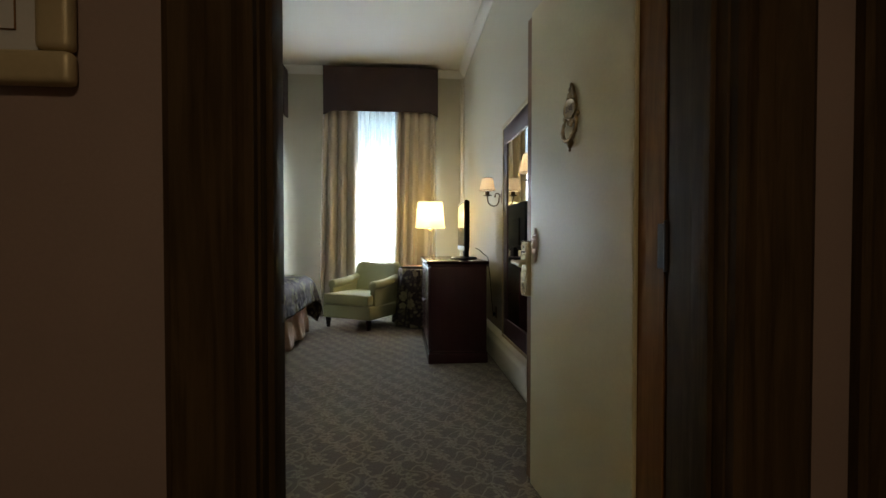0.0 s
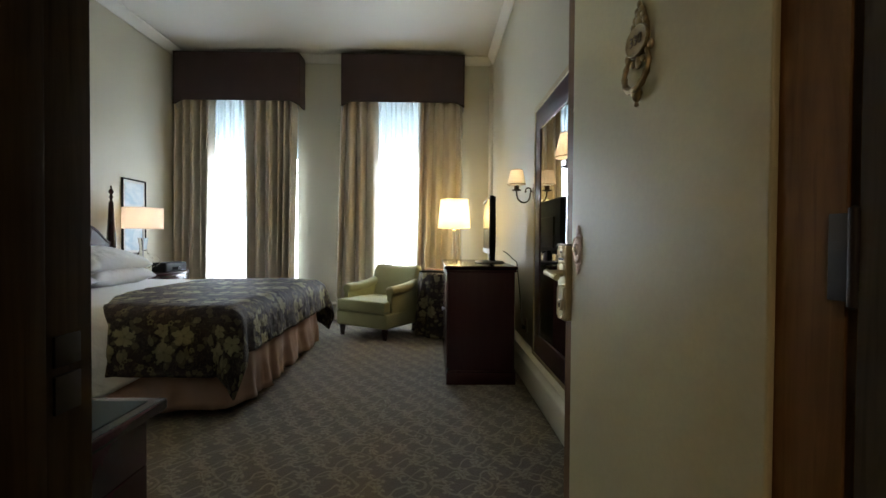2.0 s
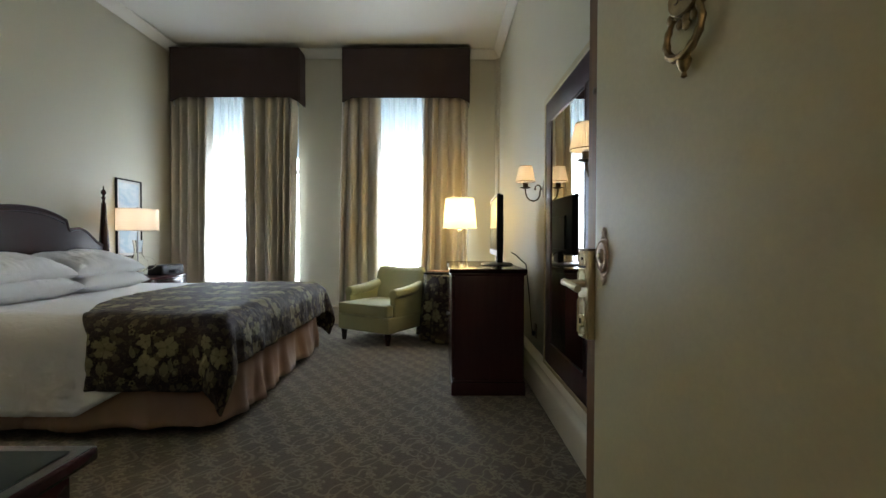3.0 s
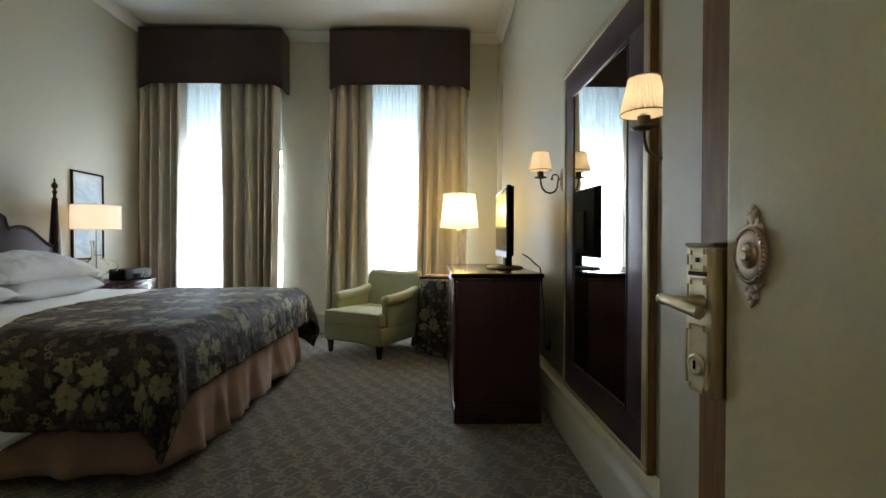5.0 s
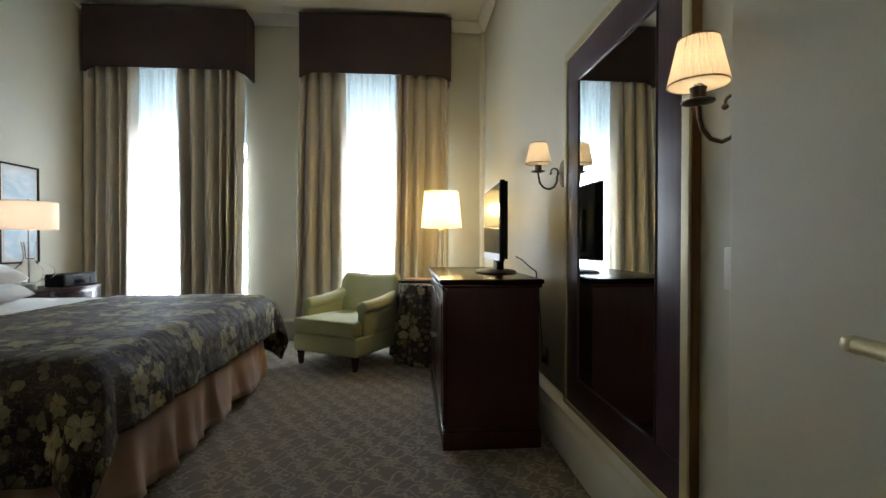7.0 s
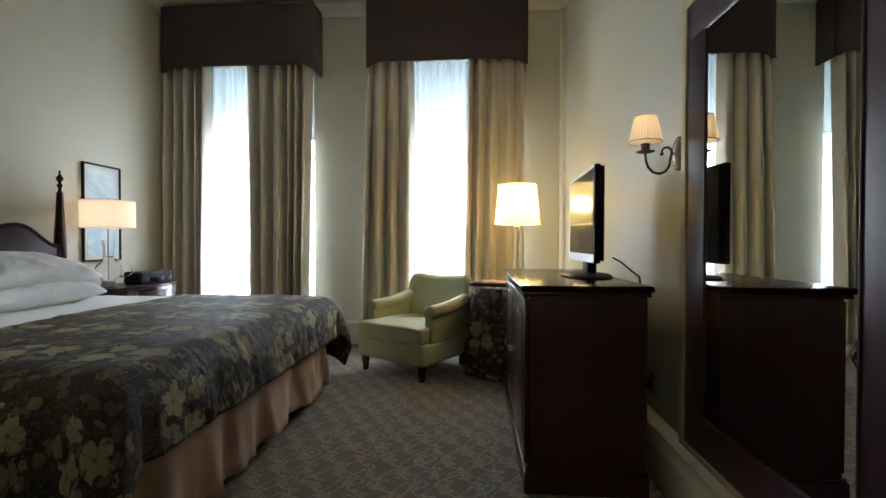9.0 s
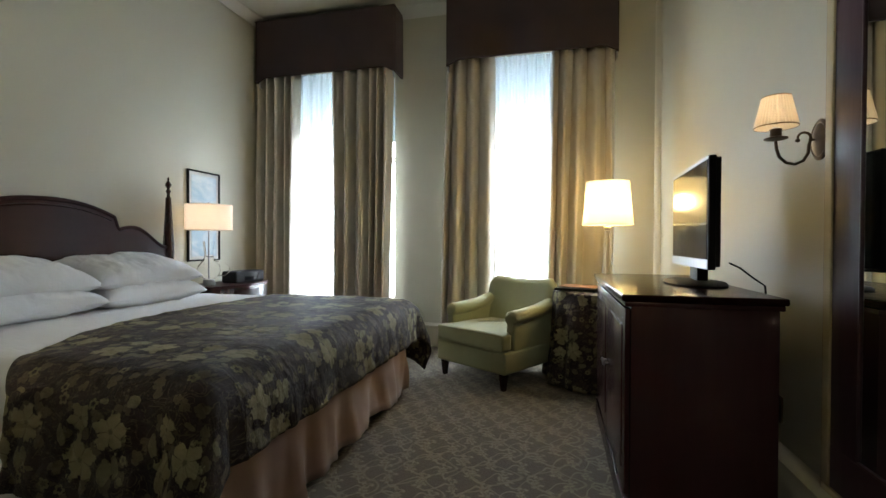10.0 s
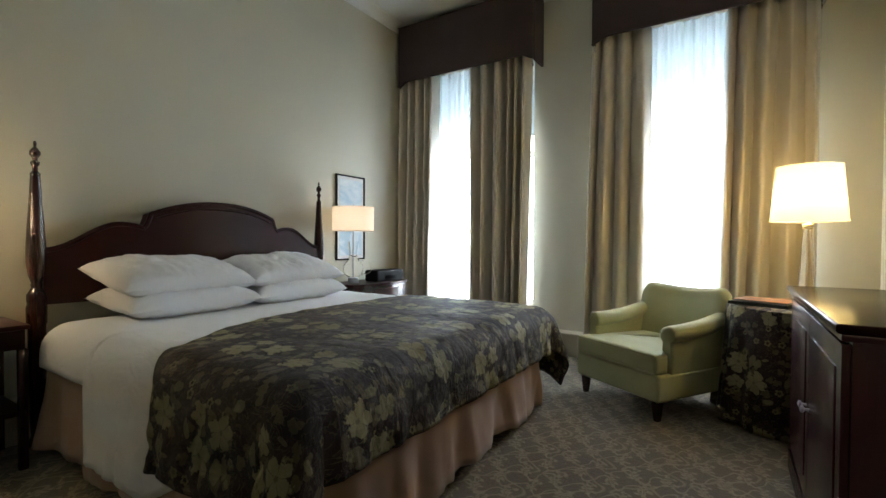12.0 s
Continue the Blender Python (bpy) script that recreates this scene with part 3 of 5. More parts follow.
# corridor shell behind the camera
setting("wall_corridor", box(-3.4, 2.2, -1.6, -1.45, 0, 2.7), M["hall"], "plain papered corridor wall")
setting("wall_corridor_west", box(-2.6, -2.45, -1.45, 0.965, 0, 2.7), M["hall"], "plain papered corridor end wall")
setting("wall_corridor_east", box(2.05, 2.2, -1.45, 0.965, 0, 2.7), M["hall"], "plain papered corridor end wall")
setting("ceiling_corridor", box(-2.6, 2.2, -1.6, 0.965, 2.6, 2.72), M["ceiling"], "low white corridor ceiling")


def moulding(profile, path):
    """Sweep a (out, up) profile along straight runs; each run is a start, an end and the way it faces."""
    bm = bmesh.new()
    for (x0, y0), (x1, y1), (nx, ny) in path:
        a = [bm.verts.new((x0 + nx * o, y0 + ny * o, u)) for o, u in profile]
        b = [bm.verts.new((x1 + nx * o, y1 + ny * o, u)) for o, u in profile]
        k = len(profile)
        for i in range(k):
            j = (i + 1) % k
            bm.faces.new((a[i], a[j], b[j], b[i]))
        bm.faces.new(a)
        bm.faces.new(list(reversed(b)))
    return bm


BASE = [(0, 0), (0.022, 0), (0.022, 0.19), (0.026, 0.20), (0.034, 0.215), (0.034, 0.228), (0.022, 0.24), (0.014, 0.252), (0, 0.252)]
setting("baseboard_north", moulding(BASE, [((XW, YN), (XE, YN), (0, -1))]), M["trim"], "tall cream moulded baseboard", True)
LEDGE = [(0, 0), (0.094, 0), (0.094, 0.012), (0.098, 0.016), (0.098, 0.165), (0.09, 0.185), (0.075, 0.205), (0.07, 0.225), (0.05, 0.238), (0, 0.242)]
setting("baseboard_ledge", moulding(LEDGE, [((XE, 2.672), (XE, YN - 0.04), (-1, 0))]), M["trim"], "deep cream boxed baseboard under the mirror", True)
setting("baseboard_east", moulding(BASE, [((0.79, 2.3), (0.79, 2.672), (-1, 0)), ((XE, 1.2), (XE, 2.3), (-1, 0))]), M["trim"], "tall cream moulded baseboard", True)
setting("baseboard_west", moulding(BASE, [((XW, 1.2), (XW, YN - 0.04), (1, 0))]), M["trim"], "tall cream moulded baseboard", True)
CROWN = [(0, CEIL - 0.105), (0.012, CEIL - 0.105), (0.016, CEIL - 0.09), (0.035, CEIL - 0.06), (0.062, CEIL - 0.03), (0.08, CEIL - 0.018), (0.085, CEIL - 0.0005), (0, CEIL - 0.0005)]
setting("trim_crown", moulding(CROWN, [((XW, YN), (XE, YN), (0, -1)), ((XE, 2.672), (XE, YN), (-1, 0)), ((XW, 1.2), (XW, YN), (1, 0))]), M["ceiling"], "small white plaster crown moulding", True)


# painted quarter-round in the far corner
setting("trim_corner_bead", prism([(XE - 0.0005, YN - 0.0005)] + [(XE - 0.0005 - 0.05 * math.cos(a), YN - 0.0005 - 0.05 * math.sin(a)) for a in [math.pi / 2 * i / 10 for i in range(11)]], 0.256, CEIL - 0.106, "z"), M["trim"], "slim cream painted quarter-round bead in the corner", True)


# ---- windows
def window(n, x0, x1):
    w = thing(f"window_{n}", pose((x0 + x1) / 2, YN + 0.2, SILL), "tall white sash window behind voile", "window", kind="structure")
    hw, h = (x1 - x0) / 2, TOP - SILL
    bm = bmesh.new()
    for a, b, c, d in ((-hw, -hw + 0.06, 0, h), (hw - 0.06, hw, 0, h), (-hw + 0.06, hw - 0.06, 0, 0.08), (-hw + 0.06, hw - 0.06, h - 0.07, h), (-hw + 0.06, hw - 0.06, 1.62, 1.68)):
        add_box(bm, a, b, -0.03, 0.03, c, d, 0.006, 1)
    part("window_frame", bm, M["trim"], w)
    part("window_sill", box(-hw, hw, -0.19, -0.035, -0.025, 0.018, 0.005), M["trim"], w)
    for c, d in ((0.08, 1.62), (1.68, h - 0.07)):
        g = part("pane", box(-hw + 0.06, hw - 0.06, -0.003, 0.003, c, d), M["pane"], w, smooth=False)
        g.visible_shadow = False
    return w


for n, (a, b) in enumerate(WINDOWS):
    window(n + 1, a, b)
    cx, hw = (a + b) / 2, (b - a) / 2
    bl = thing("roller_blind", pose(cx, YN + 0.12, 2.27), "pale roller blind lowered over the upper sash", "blind", "window blinds")
    thicken(part("blind_cloth", sheet(2, 2, lambda u, v: (-hw + 0.003 + u * (2 * hw - 0.006), 0, v * 0.83), lambda u, v: (u, v)), M["blind"], bl), 0.001)
    part("hem_bar", box(-hw + 0.02, hw - 0.02, -0.006, 0.006, -0.02, 0.0, 0.003), M["blind"], bl)
    part("roller", tube([(-hw + 0.02, 0, 0.85), (hw - 0.02, 0, 0.85)], 0.025, 10), M["trim"], bl)
    ph = 3.1 * n

    def voile(u, v, hw=hw, ph=ph):
        x = -hw - 0.02 + u * (2 * hw + 0.03)
        y = 0.022 * math.sin(x * 62 + ph + 1.2 * math.sin(x * 9)) + 0.008 * math.sin(x * 150)
        return (x, y, 0.03 + v * 2.98)
    s = solo("sheer_curtain", sheet(260, 6, voile, lambda u, v: (u * 1.4, v * 3)), M["sheer"], pose(cx, YN - 0.085, 0.0), "white gathered voile sheer across the window", "sheer", "window sheers")


# ---- drapes and valances
def drape(cx, w_top, w_bot, z1, seed, label, lean=0.0):
    """A hanging drape in deep uneven folds, narrower and shifted at mid height."""
    rnd = random.Random(seed)
    k = max(4, int(w_top / 0.105))
    cuts = [0.0]
    for _ in range(k):
        cuts.append(cuts[-1] + rnd.uniform(0.55, 1.6))
    cuts = [c / cuts[-1] for c in cuts]
    depth = [rnd.uniform(0.085, 0.15) for _ in range(k)]
    drift = [rnd.uniform(-0.02, 0.02) for _ in range(k + 1)]

    def f(u, v):
        i = min(k - 1, max(i for i in range(k) if cuts[i] <= u + 1e-9))
        s = (u - cuts[i]) / (cuts[i + 1] - cuts[i])
        w = w_top + (w_bot - w_top) * v ** 0.8
        wob = drift[i] * (1 - s) + drift[i + 1] * s
        x = (u - 0.5) * w + lean * v + wob * v * 2
        z = z1 - v * (z1 - 0.012)
        amp = depth[i] * (0.8 + 0.25 * v)
        y = -amp * (0.5 - 0.5 * math.cos(2 * math.pi * s)) ** 0.65 + 0.018 * fbm(x * 6 + seed, z * 0.22) + 0.007 * fbm(x * 20, z * 0.3, seed)
        return (x, y, z)
    bm = sheet(k * 14 + 1, 30, f, lambda u, v: (u * w_top * 1.6, v * 3))
    ob = solo("drape", bm, M["curtain"], pose(cx, YN - 0.125, 0.0), label, "curtain", "window drapes")
    thicken(ob, 0.004)
    hem = part("hem", sheet(k * 14 + 1, 3, lambda u, v: (lambda p: (p[0], p[1] - 0.005, p[2]))(f(u, 0.962 + 0.036 * v)), lambda u, v: (u * w_top * 1.6, 2.9 + v * 0.1)), M["curtain"], ob)
    thicken(hem, 0.003)
    return ob


DL = "floor-length champagne satin drape hanging in deep folds"
drape(-3.10, 0.53, 0.50, 3.04, 11, DL)
drape(-2.085, 0.73, 0.65, 3.04, 12, DL, 0.01)
drape(-0.89, 0.50, 0.62, 3.04, 13, DL, -0.02)
drape(0.215, 0.58, 0.66, 3.04, 14, DL, -0.03)


def valance(cx, w):
    """Upholstered pelmet box with a scalloped lower edge that dips at the ends."""
    v = thing("valance", pose(cx, YN, 2.965), "dark brown upholstered pelmet box above the drapes", "valance", "window valances")
    h, d, hw = 0.625, 0.265, w / 2
    low = []
    for i in range(41):
        x = -hw + w * i / 40
        e = min(hw - abs(x), 0.14) / 0.14
        low.append((x, -0.055 * (1 - e * e * (3 - 2 * e))))
    out = low + [(hw, h), (-hw, h)]
    bm = prism(out, -d, -d + 0.025)
    bmesh.ops.bevel(bm, geom=[e for e in bm.edges if abs(e.verts[0].co.x - e.verts[1].co.x) < 1e-4 and abs(e.verts[0].co.z - e.verts[1].co.z) > 0.4], offset=0.012, segments=3, affect="EDGES")
    part("front_board", bm, M["valance"], v)
    for s in (-1, 1):
        x0, x1 = sorted((s * hw, s * (hw - 0.022)))
        part("side_board", prism([(-d + 0.0255, 0.0 - 0.055), (0.0, -0.055), (0.0, h), (-d + 0.0255, h)], x0, x1, "x"), M["valance"], v)
    part("top_board", box(-hw + 0.023, hw - 0.023, -d + 0.026, 0, h - 0.022, h - 0.002), M["valance"], v)
    part("piping", tube([(x, -d - 0.003, z - 0.001) for x, z in low], 0.006, 6), M["valance"], v)
    part("piping", tube([(-hw, -d - 0.003, h), (hw, -d - 0.003, h)], 0.006, 6), M["valance"], v)


valance(-2.495, 1.665)
valance(-0.294, 1.645)


# ---- doorway
def casing(n, x_in, x_out, z1):
    """Door casing in stepped profile on the corridor side, with plinth."""
    s = 1 if x_out > x_in else -1
    w = abs(x_out - x_in)
    prof = [(0, 0.965), (0, 0.942), (0.014, 0.934), (0.028, 0.940), (0.034, 0.928), (0.05, 0.922), (w - 0.07, 0.930), (w - 0.055, 0.914), (w - 0.04, 0.905), (w - 0.018, 0.900), (w - 0.004, 0.908), (w, 0.920), (w, 0.965)]
    bm = prism([(x_in + s * a, y) for a, y in prof], 0.0, z1, "z")
    return setting(f"trim_casing_{n}", bm, M["casing"], "dark walnut door casing with stepped moulding", True)


casing(1, JL - 0.006, -0.43, HEAD + 0.14)
casing(2, JR + 0.006, 0.845, HEAD + 0.14)
casing(3, 0.985, 1.14, HEAD + 0.14)
bm = prism([(JL - 0.006, HEAD), (JR + 0.006, HEAD), (JR + 0.006, HEAD + 0.14), (JL - 0.006, HEAD + 0.14)], 0.905, 0.964)
setting("trim_casing_head", bm, M["casing"], "dark walnut door head casing")
bm = bmesh.new()
add_box(bm, JL - 0.02, JL, 0.966, YS + 0.02, 0, HEAD, 0.003)
add_box(bm, JR, JR + 0.02, 0.966, 1.178, 0, HEAD, 0.003)
add_box(bm, JL, JR, 0.966, YS + 0.02, HEAD, HEAD + 0.02, 0.003)
add_box(bm, JL, JL + 0.014, 1.0, 1.06, 0, HEAD, 0.003)
add_box(bm, JR - 0.014, JR, 1.0, 1.06, 0, HEAD, 0.003)
setting("trim_jamb", bm, M["casing"], "dark walnut door jamb with stop", True)
for z, h in ((0.988, 0.017), (0.941, 0.021)):
    solo("strike_plate", box(JL + 0.0005, JL + 0.004, 1.082, 1.118, z - h, z + h, 0.0015), M["hinge"], I4, "small dark metal strike plate let into the jamb", "strike plate", "strike plates")


# ---- the entrance door, standing open into the room
DOOR_W, DOOR_ANGLE = 0.925, 83
door = thing("door_1", pose(0.692, 1.198, 0.012, 0, 0, -DOOR_ANGLE), "open cream panelled entrance door with amber oak stiles", "door", kind="structure")
part("slab", box(-DOOR_W, 0, 0.0, 0.044, 0, 2.1, 0.002), M["stile"], door, "amber oak door slab")
part("face_panel", box(-DOOR_W + 0.078, -0.105, -0.016, -0.0005, 0.0, 2.1, 0.006, 3), M["cream"], door, "cream painted face panel")
for z in (0.22, 1.08, 1.86):
    hg = part("hinge", box(-0.022, 0.012, -0.0035, -0.0005, z - 0.06, z + 0.06, 0.001), M["hinge"], door, "dark bronze butt hinge")
    part("hinge_pin", lathe([(0.0, z - 0.07), (0.007, z - 0.066), (0.007, z + 0.066), (0.0, z + 0.07)], cx=0.014, cy=-0.004, n=10), M["hinge"], hg)

LX, LZ = -DOOR_W + 0.039, 0.965
lock = part("door_lock", box(LX - 0.032, LX + 0.032, -0.032, -0.0005, LZ - 0.122, LZ + 0.122, 0.005, 3), M["brass"], door, "satin brass key-card lock case")
part("top_cap", box(LX - 0.034, LX + 0.034, -0.033, -0.001, LZ + 0.1222, LZ + 0.128, 0.002), M["bronze"], lock)
part("card_slot", box(LX - 0.021, LX + 0.021, -0.0362, -0.0342, LZ + 0.074, LZ + 0.081), M["black"], lock, "black card slot")


def fretted(z0, z1, w):
    """A raised border with notched corners."""
    n = 0.008
    pts = [(-w + n, z0), (w - n, z0), (w - n, z0 + n), (w, z0 + n), (w, z1 - n), (w - n, z1 - n), (w - n, z1), (-w + n, z1), (-w + n, z1 - n), (-w, z1 - n), (-w, z0 + n), (-w + n, z0 + n)]
    return tube([(LX + x, -0.0355, LZ + z) for x, z in pts], 0.0024, 6, True)


part("raised_border", fretted(0.083, 0.117, 0.023), M["brass"], lock)
part("raised_border", fretted(0.030, 0.068, 0.023), M["brass"], lock)
part("raised_border", fretted(-0.115, -0.008, 0.024), M["brass"], lock)
part("indicator", box(LX - 0.004, LX + 0.004, -0.036, -0.0342, LZ + 0.096, LZ + 0.104), M["black"], lock)
bm = lathe([(0.0, 0.0), (0.018, 0.0), (0.018, 0.004), (0.014, 0.006), (0.012, 0.004), (0.0, 0.004)], n=20)
bmesh.ops.transform(bm, matrix=pose(LX, -0.0343, LZ - 0.073, 90, 0, 0), verts=bm.verts)
cyl = part("key_cylinder", bm, M["brass"], lock)
part("keyhole", box(LX - 0.0015, LX + 0.0015, -0.0412, -0.0385, LZ - 0.08, LZ - 0.066), M["black"], lock)
handle = part("door_handle", tube([(LX + 0.008, -0.034, LZ + 0.032), (LX + 0.006, -0.062, LZ + 0.032), (LX - 0.02, -0.068, LZ + 0.031), (LX - 0.042, -0.066, LZ + 0.031)], [0.012, 0.010, 0.009, 0.010], 12), M["brass"], door, "brass lever handle")
part("lever", tube([(LX - 0.046, -0.066, LZ + 0.031), (LX - 0.02, -0.07, LZ + 0.030), (LX + 0.02, -0.072, LZ + 0.026), (LX + 0.052, -0.07, LZ + 0.021)], [0.0085, 0.0085, 0.0095, 0.0105], 12), M["brass"], handle)
part("end_knob", add_lathe(bmesh.new(), [(0.0, -0.011), (0.009, -0.007), (0.011, 0.0), (0.009, 0.007), (0.0, 0.011)], cx=LX - 0.047, cy=-0.066, n=12), M["brass"], handle).location = (0, 0, LZ + 0.031)
bm = lathe([(0.0, 0.0), (0.009, 0.0), (0.009, 0.003), (0.005, 0.005), (0.0, 0.005)], n=14)
bmesh.ops.transform(bm, matrix=pose(LX, -0.0005, 1.53, 90, 0, 0), verts=bm.verts)
part("door_viewer", bm, M["bronze"], door, "small bronze peephole")

# doorbell
BX, BZ = -DOOR_W + 0.133, 1.075
bell = part("doorbell", prism([(BX + 0.030 * s, BZ + z) for s, z in
                               ((0, -0.074), (0.35, -0.062), (0.28, -0.05), (0.62, -0.042), (0.62, 0.042), (0.28, 0.05), (0.35, 0.062), (0, 0.074), (-0.35, 0.062), (-0.28, 0.05), (-0.62, 0.042), (-0.62, -0.042), (-0.28, -0.05), (-0.35, -0.062))], -0.020, -0.0165), M["copper"], door, "ornate antique brass doorbell")
bm = bmesh.new()
add_lathe(bm, [(0.0, 0.0), (0.029, 0.0), (0.0295, 0.004), (0.0275, 0.006), (0.025, 0.0045), (0.021, 0.0065), (0.0135, 0.005), (0.012, 0.009), (0.0095, 0.011), (0.0, 0.011)], n=40, squash=1.45)
bmesh.ops.transform(bm, matrix=pose(BX, -0.0203, BZ, 90, 0, 0), verts=bm.verts)
part("rosette", bm, M["copper"], bell)
bm = bmesh.new()
for i in range(36):
    a = 2 * math.pi * i / 36
    bmesh.ops.create_icosphere(bm, subdivisions=1, radius=0.0028, matrix=Matrix.Translation((BX + 0.0263 * math.cos(a), -0.0265, BZ + 0.0382 * math.sin(a))))
part("beading", bm, M["copper"], bell)
bm = lathe([(0.0, 0.0), (0.008, 0.0), (0.008, 0.003), (0.006, 0.005), (0.0, 0.0055)], n=16)
bmesh.ops.transform(bm, matrix=pose(BX, -0.0312, BZ, 90, 0, 0), verts=bm.verts)
part("push_button", bm, M["brass"], bell)
for s in (-1, 1):
    bm = bmesh.new()
    for k, (dx, dz, r) in enumerate(((0, 0.066, 0.005), (-0.005, 0.057, 0.005), (0.005, 0.057, 0.005), (0, 0.049, 0.007), (-0.009, 0.045, 0.004), (0.009, 0.045, 0.004))):
        bmesh.ops.create_icosphere(bm, subdivisions=1, radius=r, matrix=Matrix.Translation((BX + dx, -0.0205, BZ + s * (dz + 0.004))) @ Matrix.Diagonal((1, 0.5, 1.3, 1)))
    part("finial", bm, M["copper"], bell)

# knocker with the room number
KX, KZ = -DOOR_W / 2 - 0.005, 1.545
kn = part("door_knocker", prism([(KX + x, KZ + z) for x, z in ((0, -0.03), (0.022, 0.0), (0.034, 0.035), (0.03, 0.06), (0.022, 0.075), (0.014, 0.1), (0, 0.118), (-0.014, 0.1), (-0.022, 0.075), (-0.03, 0.06), (-0.034, 0.035), (-0.022, 0.0))], -0.024, -0.0165), M["oldbrass"], door, "ornate aged brass knocker")
bm = lathe([(0.0, 0.0), (0.046, 0.0), (0.047, 0.006), (0.043, 0.009), (0.040, 0.0075), (0.0, 0.0085)], n=36, squash=0.78)
bmesh.ops.transform(bm, matrix=pose(KX, -0.0243, KZ + 0.026, 90, 0, 0), verts=bm.verts)
plate = part("number_plate", bm, M["oldbrass"], kn)
text_mesh("number", "330", 0.034, M["bronze"], plate, pose(KX, -0.0335, KZ + 0.026, 90, 0, 0), 0.0006)
ring = [(KX + 0.050 * math.sin(a) * (1 - 0.18 * max(0, -math.cos(a))), -0.03 - 0.006 * math.cos(a), KZ - 0.038 - 0.052 * -math.cos(a) * -1) for a in [radians(-130 + 260 * i / 28) for i in range(29)]]
part("knocker_ring", tube(ring, [0.0055 + 0.003 * math.sin(math.pi * i / 28) + 0.0012 * math.cos(i * 2.1) for i in range(29)], 8), M["oldbrass"], kn)
bm = bmesh.new()
for dx, dz, r in ((0, 0.112, 0.008), (-0.009, 0.098, 0.008), (0.009, 0.098, 0.008), (0, 0.088, 0.010), (-0.016, 0.08, 0.009), (0.016, 0.08, 0.009), (-0.024, 0.066, 0.009), (0.024, 0.066, 0.009), (0, 0.072, 0.012), (-0.047, 0.0, 0.010), (0.047, 0.0, 0.010), (-0.02, -0.02, 0.009), (0.02, -0.02, 0.009), (0, -0.028, 0.010), (0, -0.018, 0.011)):
    bmesh.ops.create_icosphere(bm, subdivisions=2, radius=r, matrix=Matrix.Translation((KX + dx, -0.0245, KZ + dz)) @ Matrix.Diagonal((1, 0.6, 1.15, 1)))
part("cast_leafwork", bm, M["oldbrass"], kn)
part("striker", lathe([(0.0, -0.034), (0.006, -0.03), (0.004, -0.022), (0.009, -0.015), (0.014, 0.0), (0.009, 0.012), (0.0, 0.014)], n=14), M["oldbrass"], kn).location = (KX, -0.028, KZ - 0.095)

# ---- corridor picture
def framed_picture(name, m, w, h, border, rail, frame_mat, inner_mat, mat_board, label, mw):
    """A hung picture facing its own -y: four mitred rails, board and print."""
    p = thing(name, m, label, "picture")
    for a, b, c, d in ((-w / 2, w / 2, 0, border), (-w / 2, w / 2, h - border, h), (-w / 2, -w / 2 + border, border, h - border), (w / 2 - border, w / 2, border, h - border)):
        part("frame_rail", box(a, b, -rail, -0.001, c, d, border * 0.22, 3), frame_mat, p)
    part("mat_board", box(-w / 2 + border, w / 2 - border, -rail * 0.5, -0.002, border, h - border), mat_board, p)
    part("print", box(-w / 2 + border + mw, w / 2 - border - mw, -rail * 0.5 - 0.002, -rail * 0.5 - 0.0002, border + mw, h - border - mw), inner_mat, p)
    return p


cp = framed_picture("corridor_picture", pose(-0.917, 0.964, 1.39), 0.64, 0.8, 0.062, 0.03, M["gold"], M["paper"], M["paper"], "gilt framed print with a cream mat", 0.11)
part("mat_line", tube([(x, -0.0165, z) for x, z in ((-0.22, 0.1), (0.22, 0.1), (0.22, 0.7), (-0.22, 0.7))], 0.002, 6, True), M["stile"], cp)

# ---- the bed
BED = (-3.2, -1.11, 3.31, 5.45)      # head, foot, near side, far side
BTOP = 0.685
bed = thing("bed", pose(-2.2, 4.41, 0), "king-size bed with a dark mahogany arched headboard and turned posts", "bed")
BO = Vector((-2.2, 4.41, 0))


def crest(s):
    """Height of the headboard at a distance s from its middle."""
    if s < 0.458:
        return 1.392 - 0.092 * (s / 0.458) ** 2.2
    if s < 0.50:
        return 1.300 - 0.088 * math.sin((s - 0.458) / 0.042 * math.pi / 2)
    if s < 0.62:
        return 1.212 + 0.020 * math.sin((s - 0.50) / 0.12 * math.pi / 2)
    return 1.232 - 0.157 * (0.5 - 0.5 * math.cos(math.pi * min(1, (s - 0.62) / 0.37)))


ys = sorted({round(-0.985 + 1.97 * i / 110, 4) for i in range(111)} | {s * v for s in (-1, 1) for v in (0.452, 0.458, 0.465, 0.475, 0.487, 0.5)})


def swell(y):
    """How far the headboard's face swells out."""
    return -1.03 + 0.08 * max(0.0, 1 - (y / 0.985) ** 2)


